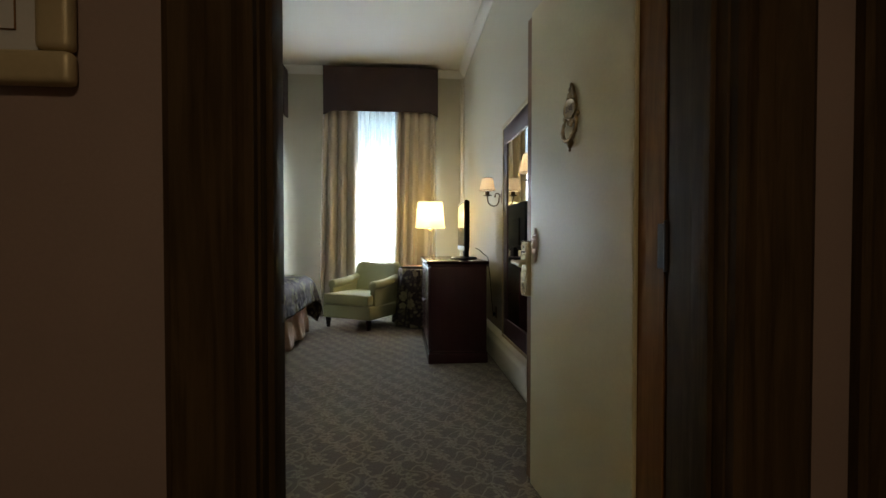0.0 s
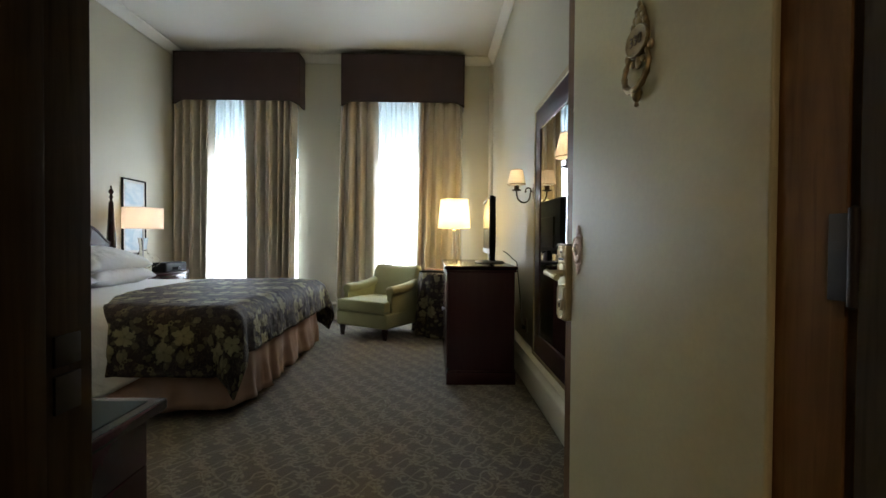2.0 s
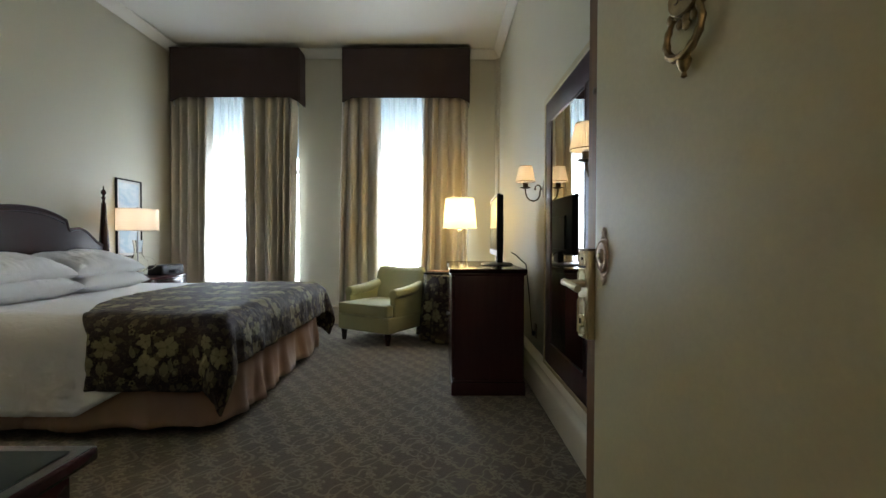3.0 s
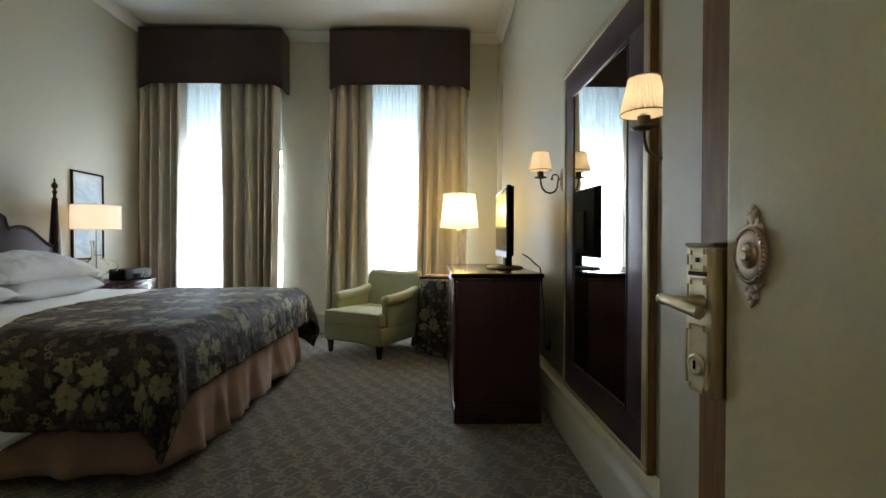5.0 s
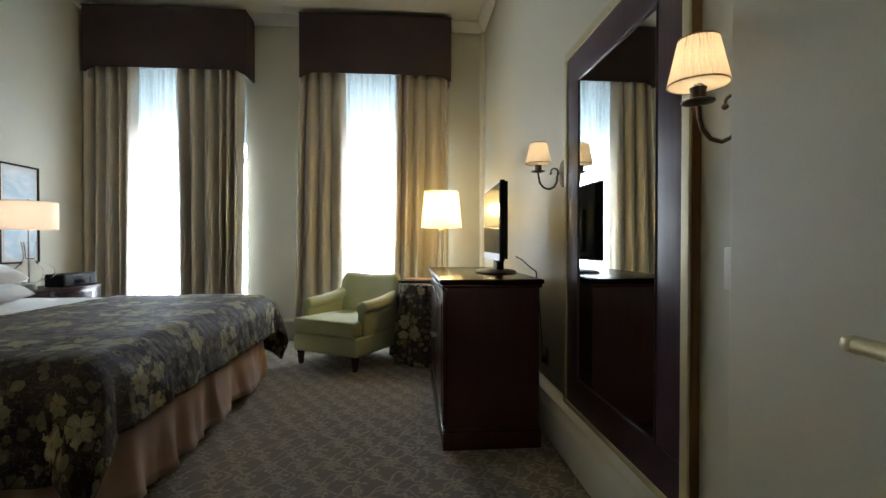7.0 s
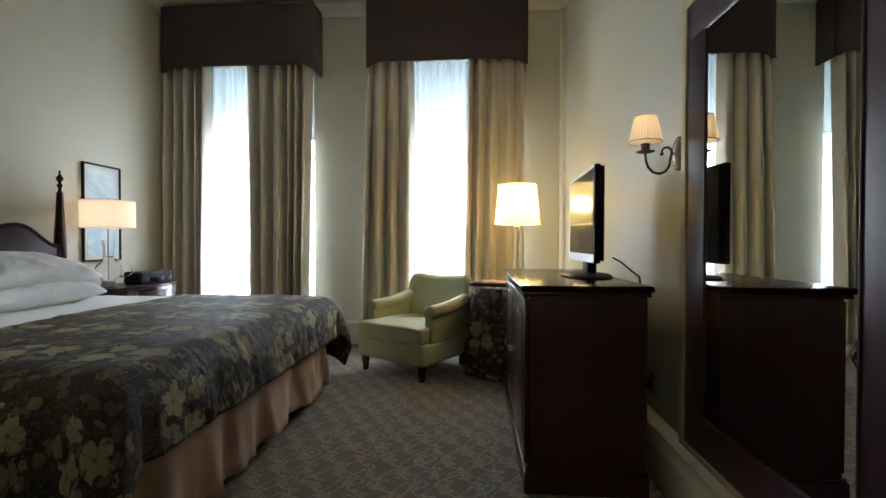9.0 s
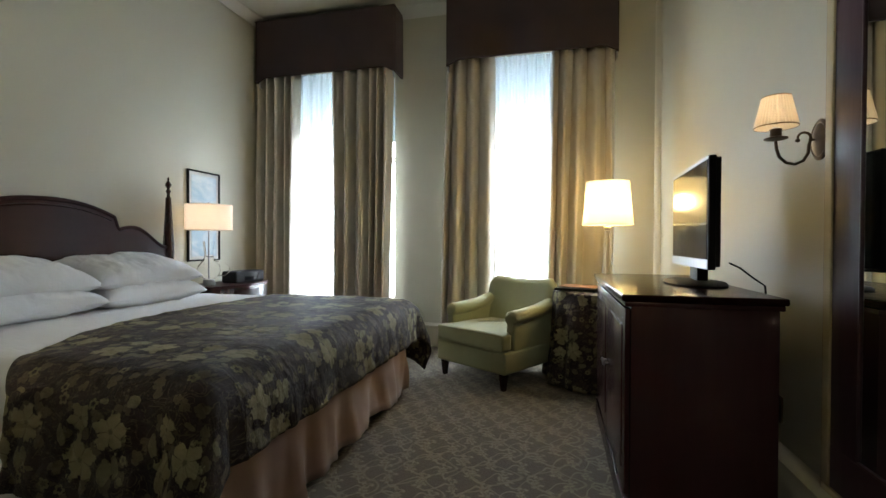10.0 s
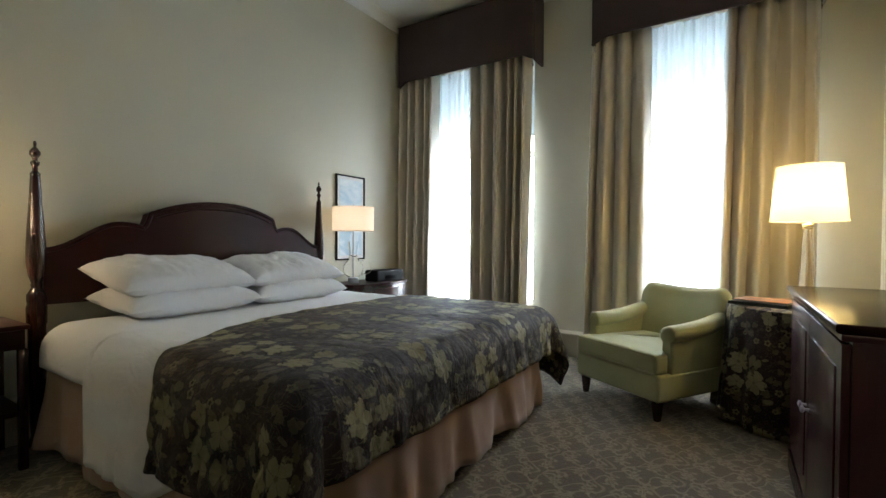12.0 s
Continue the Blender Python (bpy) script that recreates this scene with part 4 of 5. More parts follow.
bm = loft([[(-1.075, y, 0.77), (swell(y), y, 0.77), (swell(y), y, crest(abs(y))), (-1.075, y, crest(abs(y)))] for y in ys])
head = part("headboard", bm, M["mahogany_y"], bed)
part("top_moulding", tube([(swell(y) - 0.007, y, crest(abs(y)) - 0.004) for y in ys], 0.016, 8), M["mahogany_y"], head)
part("bead", tube([(swell(y) + 0.002, y, crest(abs(y)) - 0.042) for y in ys if abs(y) < 0.44], 0.006, 6), M["mahogany_y"], head)
POST = [(0.042, 0.0), (0.042, 0.02), (0.030, 0.05), (0.036, 0.18), (0.040, 0.30), (0.040, 0.66), (0.045, 0.67), (0.046, 0.76), (0.040, 0.78), (0.044, 0.80), (0.043, 0.83), (0.030, 0.852), (0.022, 0.868), (0.026, 0.882), (0.022, 0.892),
        (0.034, 0.93), (0.043, 1.0), (0.044, 1.08), (0.038, 1.2), (0.030, 1.32), (0.025, 1.42), (0.022, 1.48), (0.024, 1.49), (0.013, 1.505), (0.012, 1.53), (0.02, 1.545), (0.02, 1.555), (0.011, 1.566), (0.012, 1.578), (0.024, 1.595), (0.024, 1.612), (0.012, 1.632), (0.006, 1.64), (0.008, 1.655), (0.005, 1.668), (0.0, 1.672)]
for s in (-1, 1):
    part("post", lathe([(r, z) for r, z in POST], cx=-1.045, cy=s * 1.012, n=20), M["mahogany"], bed, "turned mahogany bedpost")
for y in (-1.0, 1.0):
    part("side_rail", box(-1.03, 1.04, y - 0.015, y + 0.015, 0.2, 0.36, 0.004), M["mahogany"], bed)
part("box_spring", box(-0.86, 1.06, -1.02, 1.03, 0.16, 0.468, 0.03, 3), M["skirt"], bed)
part("mattress", box(-0.84, 1.075, -1.012, 1.04, 0.47, BTOP - 0.006, 0.115, 6), M["linen"], bed, "white mattress with fitted sheet")


def rounded_walk(x0, x1, y0, y1, r, steps):
    """The outline of a bed from the near head end round the foot to the far head end."""
    pts = [(x0 + (x1 - r - x0) * i / steps, y0) for i in range(steps)]
    pts += [(x1 - r + r * math.sin(a), y0 + r - r * math.cos(a)) for a in [math.pi / 2 * i / 10 for i in range(10)]]
    pts += [(x1, y0 + r + (y1 - y0 - 2 * r) * i / steps) for i in range(steps)]
    pts += [(x1 - r + r * math.cos(a), y1 - r + r * math.sin(a)) for a in [math.pi / 2 * i / 10 for i in range(10)]]
    pts += [(x1 - r + (x0 - x1 + r) * i / steps, y1) for i in range(steps + 1)]
    return pts


loop = rounded_walk(-0.83, 1.105, -1.03, 1.05, 0.16, 60)
NL = len(loop)


def skirt_at(u, v):
    i = min(NL - 1, int(round(u * (NL - 1))))
    x, y = loop[i]
    x2, y2 = loop[min(NL - 1, i + 1)]
    x1, y1 = loop[max(0, i - 1)]
    t = Vector((x2 - x1, y2 - y1, 0)).normalized()
    nrm = Vector((t.y, -t.x, 0))
    fold = 0.015 * math.sin(i * 0.55 + 2.6 * math.sin(i * 0.083)) + 0.034 * fbm(i * 0.14, v * 0.6)
    if 62 < i < 140:
        fold += 0.009 * math.sin(i * 0.95 + 2 * math.sin(i * 0.21))
    flare = (fold * 1.25 + 0.035) * (1 - v)
    q = Vector((x, y, 0)) + nrm * flare
    return (q.x, q.y, 0.07 + 0.012 * math.sin(i * 0.13) + v * 0.385)


thicken(part("bed_skirt", sheet(NL, 10, skirt_at, lambda u, v: (u * 6, v * 0.4)), M["skirt"], bed, "dusty rose gathered bed skirt"), 0.004)


def drape_cloth(us, vs, x_foot, y_near, y_far, r, wav, edge=None, seed=0.0, z_top=BTOP, tip=0.0, lift=0.0, out=0.004):
    """A cloth over the bed. u runs towards the foot, v across; what passes the edges hangs down over a round arris."""
    def over(a):
        # distance past an edge -> (out, down)
        q = r * math.pi / 2
        if a <= 0:
            return a, 0.0
        if a < q:
            return r * math.sin(a / r), r * (1 - math.cos(a / r))
        return r + 0.05 * (a - q), r + (a - q) * 0.995

    def f(u, v):
        x, y = us(u, v), vs(u, v)
        a = x - (x_foot - r)
        b = max(y - (y_far - r), (y_near + r) - y)
        s = 1 if y > (y_near + y_far) / 2 else -1
        yb = (y_far - r) if s > 0 else (y_near + r)
        if a > 0 and b > 0:
            d = math.hypot(a, b)
            ph = math.atan2(b, a)
            o, dn = over(min(d, max(a, b) + 0.55 * min(a, b)))
            k = math.sin(2 * ph)
            fl = o + 0.085 * k * k * min(1.0, d / 0.4) + (tip * k ** 4 * min(1, d / 0.5) if s > 0 else 0)
            px, py, pz = x_foot - r + fl * math.cos(ph), yb + s * fl * math.sin(ph), z_top - dn
        elif a > 0:
            o, dn = over(a)
            px, py, pz = x_foot - r + o, y, z_top - dn
        elif b > 0:
            o, dn = over(b)
            px, py, pz = x, yb + s * o, z_top - dn
        else:
            px, py, pz = x, y, z_top
        hang = min(1.0, max(0.0, (z_top - pz) / 0.3))
        w = wav * (0.5 + 1.4 * hang)
        n1, n2 = fbm(x * 3 + seed, y * 3, 1.0), fbm(x * 9 + seed, y * 9, 5.0)
        pz += (0.012 * n1 + 0.005 * n2) * (1 - hang) * wav / 0.012 + lift
        ripple = w * (math.sin(10 * (y if a > 0 else x) + 3 * n1 + seed) * 1.6 + n2 * 0.6) * hang
        if a > 0 and not b > 0.02:
            px += abs(ripple) * 0.9 + 0.01
        elif b > 0:
            py += s * (abs(ripple) * 0.9 + out)
        return (px - BO.x, py - BO.y, max(pz, 0.02))
    return f


# white duvet: from the pillows to the foot, hanging over the near side further down the bed
def duvet_u(u, v):
    return -2.97 + u * 1.82


def duvet_v(u, v):
    x = duvet_u(u, v)
    k = min(1.0, max(0.0, (x + 2.44) / 0.07))
    q = min(1.0, max(0.0, (x + 1.86) / 0.3))
    near = 0.195 + (0.335 - 0.165 * q) * k * k * (3 - 2 * k)
    return 3.395 - near + v * (2.035 + near + 0.35)


f = drape_cloth(duvet_u, duvet_v, -1.10, 3.352, 5.44, 0.12, 0.004, seed=2.0, z_top=BTOP + 0.006, out=0.010)
dv = solo("duvet", sheet(90, 90, f, lambda u, v: (u * 2.3, v * 3)), M["linen"], pose(*BO), "white cotton duvet folded over the side of the bed", "duvet")
thicken(dv, 0.008, 1.0)
part("hem", tube([f(i / 89, 0.0) for i in range(90)], 0.006, 6), M["linen"], dv)


def spread_u(u, v):
    y = 3.0 + v * 2.86
    c = max(0.0, (4.5 - max(3.3, y)) / 1.15)
    edge = -2.22 + 0.40 * c * c + 0.05 * max(0.0, y - 4.8)
    return edge + u * (-0.80 - edge)


def spread_v(u, v):
    return 3.0 + v * 2.86


f = drape_cloth(spread_u, spread_v, -1.03, 3.348, 5.46, 0.13, 0.008, seed=8.0, z_top=BTOP + 0.019, tip=0.05, out=0.032)
sp = solo("bedspread", sheet(110, 180, f, lambda u, v: (spread_u(u, v), spread_v(u, v))), M["floral"], pose(*BO), "dark brown floral bedspread with olive gold blossoms across the foot", "bedspread")
thicken(sp, 0.007, 1.0)
for _edge in ([f(i / 109, 0.0) for i in range(110)], [f(1.0, i / 179) for i in range(180)], [f(i / 109, 1.0) for i in range(110)], [f(0.0, i / 179) for i in range(180)]):
    part("hem", tube(_edge, 0.0055, 6), M["floral"], sp)


def pillow(m, w, d, h, seed):
    """A soft pillow with pinched corners and creases."""
    def half(top):
        def f(u, v):
            a, b = u * 2 - 1, v * 2 - 1
            px = a * w / 2 * (1 - 0.07 * (1 - b * b) * abs(a) ** 3)
            py = b * d / 2 * (1 - 0.10 * (1 - a * a) * abs(b) ** 3)
            t = ((1 - abs(a) ** 4.0) * (1 - abs(b) ** 3.2)) ** 0.5
            n = fbm(px * 4 + seed, py * 4, seed) * 0.014 + fbm(px * 14 + seed, py * 7, seed) * 0.008 * (0.5 + abs(b)) + fbm(px * 30, py * 12 + seed, seed) * 0.004
            z = h / 2 * t * (1.0 if top else -0.75) + n * t
            return (px, py, z)
        return f
    bm = bmesh.new()
    for top in (True, False):
        s = sheet(64, 36, half(top))
        me = bpy.data.meshes.new("tmp")
        s.to_mesh(me)
        s.free()
        bm.from_mesh(me)
        bpy.data.meshes.remove(me)
    bmesh.ops.remove_doubles(bm, verts=bm.verts, dist=0.0008)
    return solo("pillow", bm, M["linen"], m, "plump white cotton pillow against the headboard", "pillow", "bed pillows")


pillow(pose(-2.85, 3.965, 0.780, 5, 0, 92), 0.79, 0.52, 0.20, 1.0)
pillow(pose(-2.86, 4.745, 0.778, 5, 0, 89), 0.79, 0.52, 0.20, 2.0)
pillow(pose(-2.89, 3.955, 0.912, 11, 1, 93), 0.80, 0.53, 0.22, 3.0)
pillow(pose(-2.90, 4.740, 0.908, 11, -1, 89), 0.80, 0.53, 0.22, 4.0)


# ---- night tables
def night_table(m, label, near):
    t = thing("nightstand", m, label, "nightstand", "night tables")
    if near:
        part("top", box(0, 0.42, -0.62, 0, 0.69, 0.715, 0.006), M["mahogany_y"], t)
        part("drawer_rail", box(0.01, 0.405, -0.605, -0.015, 0.595, 0.689, 0.003), M["mahogany_y"], t)
        for x in (0.025, 0.395):
            for y in (-0.595, -0.025):
                part("leg", box(x - 0.018, x + 0.018, y - 0.018, y + 0.018, 0, 0.594, 0.004), M["mahogany"], t)
        part("shelf", box(0.012, 0.408, -0.61, -0.012, 0.27, 0.295, 0.004), M["mahogany_y"], t)
        part("back_panel", box(0.004, 0.012, -0.575, -0.045, 0.3, 0.59), M["mahogany"], t)
    else:
        def bow(y0, y1, k, n=20):
            return [(0.0, y0)] + [(0.36 + k * math.sin(math.pi * i / n), y0 + (y1 - y0) * i / n) for i in range(n + 1)] + [(0.0, y1)]
        bm = prism(bow(-0.40, 0.43, 0.085), 0.695, 0.722, "z")
        part("top", bm, M["mahogany_y"], t)
        part("body", prism(bow(-0.38, 0.41, 0.08), 0.06, 0.694, "z"), M["mahogany"], t)
        part("plinth", prism(bow(-0.39, 0.42, 0.083), 0.0, 0.0595, "z"), M["mahogany"], t)
        for z0, z1 in ((0.40, 0.67), (0.10, 0.38)):
            dr = part("drawer_front", prism([(x + 0.008, y) for x, y in bow(-0.34, 0.37, 0.075)[1:-1]] + [(0.37, 0.36), (0.37, -0.33)], z0, z1, "z"), M["mahogany_y"], t)
            part("knob", lathe([(0.0, -0.01), (0.012, -0.008), (0.012, 0.008), (0.0, 0.01)], cx=0.46, cy=0.015, n=12), M["oldbrass"], dr).location = (0, 0, (z0 + z1) / 2)
    return t


night_table(pose(XW + 0.005, 3.285, 0), "dark mahogany open-shelf nightstand beside the bed", True)
night_table(pose(XW + 0.04, 5.97, 0), "dark mahogany bow-front nightstand beside the bed", False)

bl = thing("bedside_lamp", pose(-3.12, 5.745, 0.7225), "clear glass jug lamp with a blush drum shade, lit", "lamp")
part("base", lathe([(0.0, 0.0), (0.05, 0.0), (0.052, 0.006), (0.05, 0.05), (0.036, 0.056), (0.0, 0.056)], n=24), M["steel"], bl, "polished metal base")
part("glass_body", lathe([(0.0, 0.058), (0.05, 0.06), (0.085, 0.09), (0.098, 0.135), (0.09, 0.18), (0.06, 0.215), (0.038, 0.25), (0.036, 0.30), (0.044, 0.36), (0.05, 0.40), (0.0, 0.402)], n=28), M["glass"], bl, "clear glass bulb body")
part("stem", tube([(0, 0, 0.058), (0, 0, 0.60)], 0.005, 8), M["steel"], bl)
part("glass_handle", tube([(0.02 + 0.1 * math.sin(a), 0.06 + 0.07 * math.sin(a), 0.15 - 0.075 * math.cos(a)) for a in [math.pi * i / 14 for i in range(15)]], 0.008, 8), M["glass"], bl)
sh = part("shade", lathe([(0.198, 0.505), (0.198, 0.735)], n=48), M["pinkshade"], bl, "blush linen drum shade")
part("shade_rim", tube([(0.199 * math.cos(2 * math.pi * i / 48), 0.199 * math.sin(2 * math.pi * i / 48), 0.733) for i in range(48)], 0.003, 6, True), M["pinkshade"], sh)
part("shade_rim", tube([(0.199 * math.cos(2 * math.pi * i / 48), 0.199 * math.sin(2 * math.pi * i / 48), 0.507) for i in range(48)], 0.003, 6, True), M["pinkshade"], sh)
part("finial", lathe([(0.0, 0.6), (0.004, 0.6), (0.004, 0.74), (0.009, 0.745), (0.007, 0.76), (0.0, 0.765)], n=12), M["steel"], bl)

# twin lamp added out of view on the near table, around the strong bulb
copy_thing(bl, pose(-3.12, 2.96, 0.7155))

ck = thing("clock_radio", pose(-3.05, 6.13, 0.7225, 0, 0, 84), "black clock radio on the nightstand", "clock radio")
part("case", box(-0.19, 0.19, -0.09, 0.09, 0.0, 0.115, 0.022, 4), M["black"], ck)
part("display", box(-0.075, 0.075, -0.0935, -0.0905, 0.025, 0.06, 0.002), M["screen"], ck, "dark display strip")
for s in (-1, 1):
    part("speaker", lathe([(0.0, 0.0), (0.042, 0.0), (0.042, 0.002), (0.0, 0.004)], n=20), M["black"], ck).matrix_basis = pose(s * 0.135, -0.0905, 0.055, 90, 0, 0)

framed_picture("wall_picture", pose(XW + 0.001, 5.94, 0.935, 0, 0, 90), 0.415, 0.865, 0.016, 0.022, M["black"], M["art"], M["paper"], "tall pale blue watercolour print in a thin black frame", 0.03)


# ---- dresser with television
dr = thing("dresser", pose(0.23, 4.085, 0), "dark red mahogany dresser with two doors", "dresser")
DW, DLN = 0.545, 1.275
part("top", box(-0.012, DW + 0.008, -0.012, DLN + 0.012, 0.893, 0.920, 0.009, 3), M["mahogany_top"], dr)
part("top_moulding", box(0.0, DW, 0.0, DLN, 0.872, 0.8925, 0.006, 2), M["cherry"], dr)
part("body", box(0.026, DW - 0.012, 0.016, DLN - 0.016, 0.1, 0.8715, 0.004), M["cherry"], dr)
part("plinth", box(0.004, DW - 0.004, 0.002, DLN - 0.002, 0.0, 0.095, 0.004), M["cherry"], dr)
part("plinth_moulding", box(0.012, DW - 0.008, 0.008, DLN - 0.008, 0.0955, 0.112, 0.006, 2), M["cherry"], dr)
for k, (y0, y1) in enumerate(((0.03, DLN / 2 - 0.003), (DLN / 2 + 0.003, DLN - 0.03))):
    dd = part("door", box(0.006, 0.0255, y0, y1, 0.125, 0.86, 0.003), M["cherry"], dr)
    part("raised_panel", box(0.002, 0.0055, y0 + 0.07, y1 - 0.07, 0.2, 0.785, 0.003, 2), M["cherry"], dd)
    yk = y1 - 0.03 if k == 0 else y0 + 0.03
    bm = lathe([(0.0, 0.0), (0.006, 0.0), (0.005, 0.012), (0.013, 0.018), (0.014, 0.024), (0.0, 0.03)], n=14)
    bmesh.ops.transform(bm, matrix=pose(0.0055, yk, 0.5, 0, -90, 0), verts=bm.verts)
    part("knob", bm, M["steel"], dd, "small bright metal knob")

tv = thing("television", pose(0.635, 4.685, 0.9205, 0, 0, -2), "silver framed flat television on a black stand", "television")
TH0, TH1, TW = 0.085, 0.572, 0.35
part("bezel", box(-0.03, 0.0, -TW, TW, TH0, TH1, 0.006, 3), M["black"], tv, "black bezel")
for z0, z1 in ((TH0 + 0.002, TH0 + 0.044), (TH1 - 0.016, TH1 - 0.002)):
    part("trim_bar", box(-0.0335, -0.0303, -TW + 0.004, TW - 0.004, z0, z1, 0.001, 1), M["steel"], tv, "silver trim bar")
part("screen", box(-0.0325, -0.0305, -TW + 0.02, TW - 0.02, TH0 + 0.048, TH1 - 0.022), M["screen"], tv, "glossy dark screen", smooth=False)
part("back_shell", box(0.0005, 0.018, -TW + 0.006, TW - 0.006, TH0 + 0.012, TH1 - 0.006, 0.018, 3), M["black"], tv)
part("rear_housing", box(0.0185, 0.036, -0.2, 0.2, TH0 + 0.05, TH1 - 0.16, 0.01, 3), M["black"], tv)
part("neck", box(-0.005, 0.045, -0.07, 0.07, 0.014, TH0 + 0.03, 0.008), M["black"], tv)
part("stand", lathe([(0.0, 0.0), (0.25, 0.0), (0.255, 0.006), (0.24, 0.014), (0.05, 0.022), (0.0, 0.022)], n=4 * 10, squash=1.0), M["black"], tv).matrix_basis = Matrix.Diagonal((0.52, 1.0, 1.0, 1))
solo("television_cable", tube([(0.728, 4.50, 1.03), (0.76, 4.47, 1.01), (0.80, 4.42, 0.965), (0.83, 4.40, 0.94), (0.86, 4.42, 0.7), (0.885, 4.45, 0.45), (0.91, 4.5, 0.36)], 0.004, 8), M["black"], I4, "thin black cable behind the television", "cable")
sk = thing("wall_socket", pose(XE - 0.001, 4.52, 0.33), "small dark wall socket plate with a cable", "socket")
part("plate", box(-0.008, 0, -0.036, 0.036, 0, 0.115, 0.003), M["bronze"], sk)
part("plug", box(-0.035, -0.0085, -0.015, 0.015, 0.02, 0.055, 0.005), M["black"], sk)

# ---- wall mirror
mi = thing("wall_mirror", pose(XE - 0.001, 3.565, 0.245), "tall mirror in a wide plum frame edged with gilt", "mirror")
MW, MH = 0.535, 1.872
MO = MW + 0.026
for a, b, c, d in ((-MO, MO, -0.026, 0.018), (-MO, MO, MH - 0.018, MH + 0.026), (-MO, -MW + 0.018, 0.0182, MH - 0.0182), (MW - 0.018, MO, 0.0182, MH - 0.0182)):
    part("gilt_edge", box(-0.034, 0, a, b, c, d, 0.006, 3), M["gold"], mi, "champagne gilt edge")
for s in (-1, 1):
    y0, y1 = sorted((s * (MO + 0.0005), s * (MO + 0.007)))
    part("side_rail", box(-0.030, 0, y0, y1, -0.026, MH + 0.026, 0.001, 1), M["stile"], mi, "amber wooden frame side")
FW = 0.165
for a, b, c, d in ((-MW + 0.0182, MW - 0.0182, 0.0182, FW), (-MW + 0.0182, MW - 0.0182, MH - FW, MH - 0.0182), (-MW + 0.0182, -MW + FW, FW + 0.0002, MH - FW - 0.0002), (MW - FW, MW - 0.0182, FW + 0.0002, MH - FW - 0.0002)):
    part("frame_rail", box(-0.028, 0, a, b, c, d, 0.003, 2), M["plum"], mi, "plum stained frame rail")
    
for a, b, c, d in ((-MW + FW, MW - FW, FW, FW + 0.009), (-MW + FW, MW - FW, MH - FW - 0.009, MH - FW), (-MW + FW, -MW + FW + 0.009, FW + 0.0092, MH - FW - 0.0092), (MW - FW - 0.009, MW - FW, FW + 0.0092, MH - FW - 0.0092)):
    part("inner_bead", box(-0.0315, -0.0205, a + 0.0003, b - 0.0003, c, d, 0.004, 3), M["plum"], mi)
part("glass", box(-0.0225, -0.002, -MW + FW + 0.0002, MW - FW - 0.0002, FW + 0.0002, MH - FW - 0.0002), M["mirror"], mi, "clear mirror glass", smooth=False).rotation_euler = (0, 0, radians(0.4))


# ---- sconces
def sconce(m):
    s = thing("wall_sconce", m, "bronze scroll-arm sconce with a pleated shade, lit", "sconce", "mirror sconces")
    bm = lathe([(0.0, 0.0), (0.062, 0.0), (0.063, 0.006), (0.054, 0.011), (0.05, 0.009), (0.036, 0.015), (0.018, 0.022), (0.0, 0.024)], n=32, squash=1.24)
    bmesh.ops.transform(bm, matrix=Matrix(((0, 0, -1, 0), (1, 0, 0, 0), (0, 1, 0, 0), (0, 0, 0, 1))), verts=bm.verts)
    part("back_plate", bm, M["bronze"], s)
    arm = [(-0.02, 0, 0.0), (-0.035, 0, 0.0), (-0.04, 0, -0.02), (-0.042, 0, -0.05), (-0.058, 0, -0.078), (-0.085, 0, -0.09), (-0.115, 0, -0.083), (-0.138, 0, -0.06), (-0.147, 0, -0.03), (-0.15, 0, 0.0)]
    part("arm", tube(arm, 0.0058, 10), M["bronze"], s)
    curl = [(-0.036, 0, -0.004)] + [(-0.058 + 0.024 * math.cos(a) * (1 - 0.25 * k / 12), 0, 0.008 + 0.024 * math.sin(a) * (1 - 0.25 * k / 12)) for k, a in enumerate([radians(10 + 15 * i) for i in range(13)])]
    part("scroll", tube(curl, [0.0055 - 0.00012 * i for i in range(14)], 8), M["bronze"], s)
    part("scroll_ball", lathe([(0.0, -0.009), (0.007, -0.005), (0.009, 0.0), (0.007, 0.005), (0.0, 0.009)], cx=-0.077, n=12), M["bronze"], s)
    part("drip_cup", lathe([(0.0, 0.0), (0.014, 0.002), (0.038, 0.008), (0.04, 0.012), (0.036, 0.014), (0.016, 0.012), (0.0, 0.012)], cx=-0.15, n=24), M["bronze"], s)
    part("candle_cup", lathe([(0.0, 0.012), (0.016, 0.014), (0.02, 0.022), (0.019, 0.038), (0.021, 0.046), (0.0, 0.047)], cx=-0.15, n=18), M["bronze"], s)
    part("candle", lathe([(0.0, 0.0475), (0.012, 0.0475), (0.012, 0.072), (0.0, 0.073)], cx=-0.15, n=14), M["linen"], s)
    sh = part("shade", lathe([(0.072 - 0.025 * i / 6, 0.054 + 0.116 * i / 6) for i in range(7)], cx=-0.15, n=144, wave=36, amp=0.028), M["silk"], s, "pleated ivory silk shade")
    for r, z in ((0.072, 0.055), (0.047, 0.169)):
        part("shade_trim", tube([(-0.15 + r * math.cos(2 * math.pi * i / 32), r * math.sin(2 * math.pi * i / 32), z) for i in range(32)], 0.0022, 6, True), M["oldbrass"], sh)
    return s


sc = sconce(pose(XE - 0.001, 4.22, 1.512))
copy_thing(sc, pose(XE - 0.001, 2.79, 1.466))


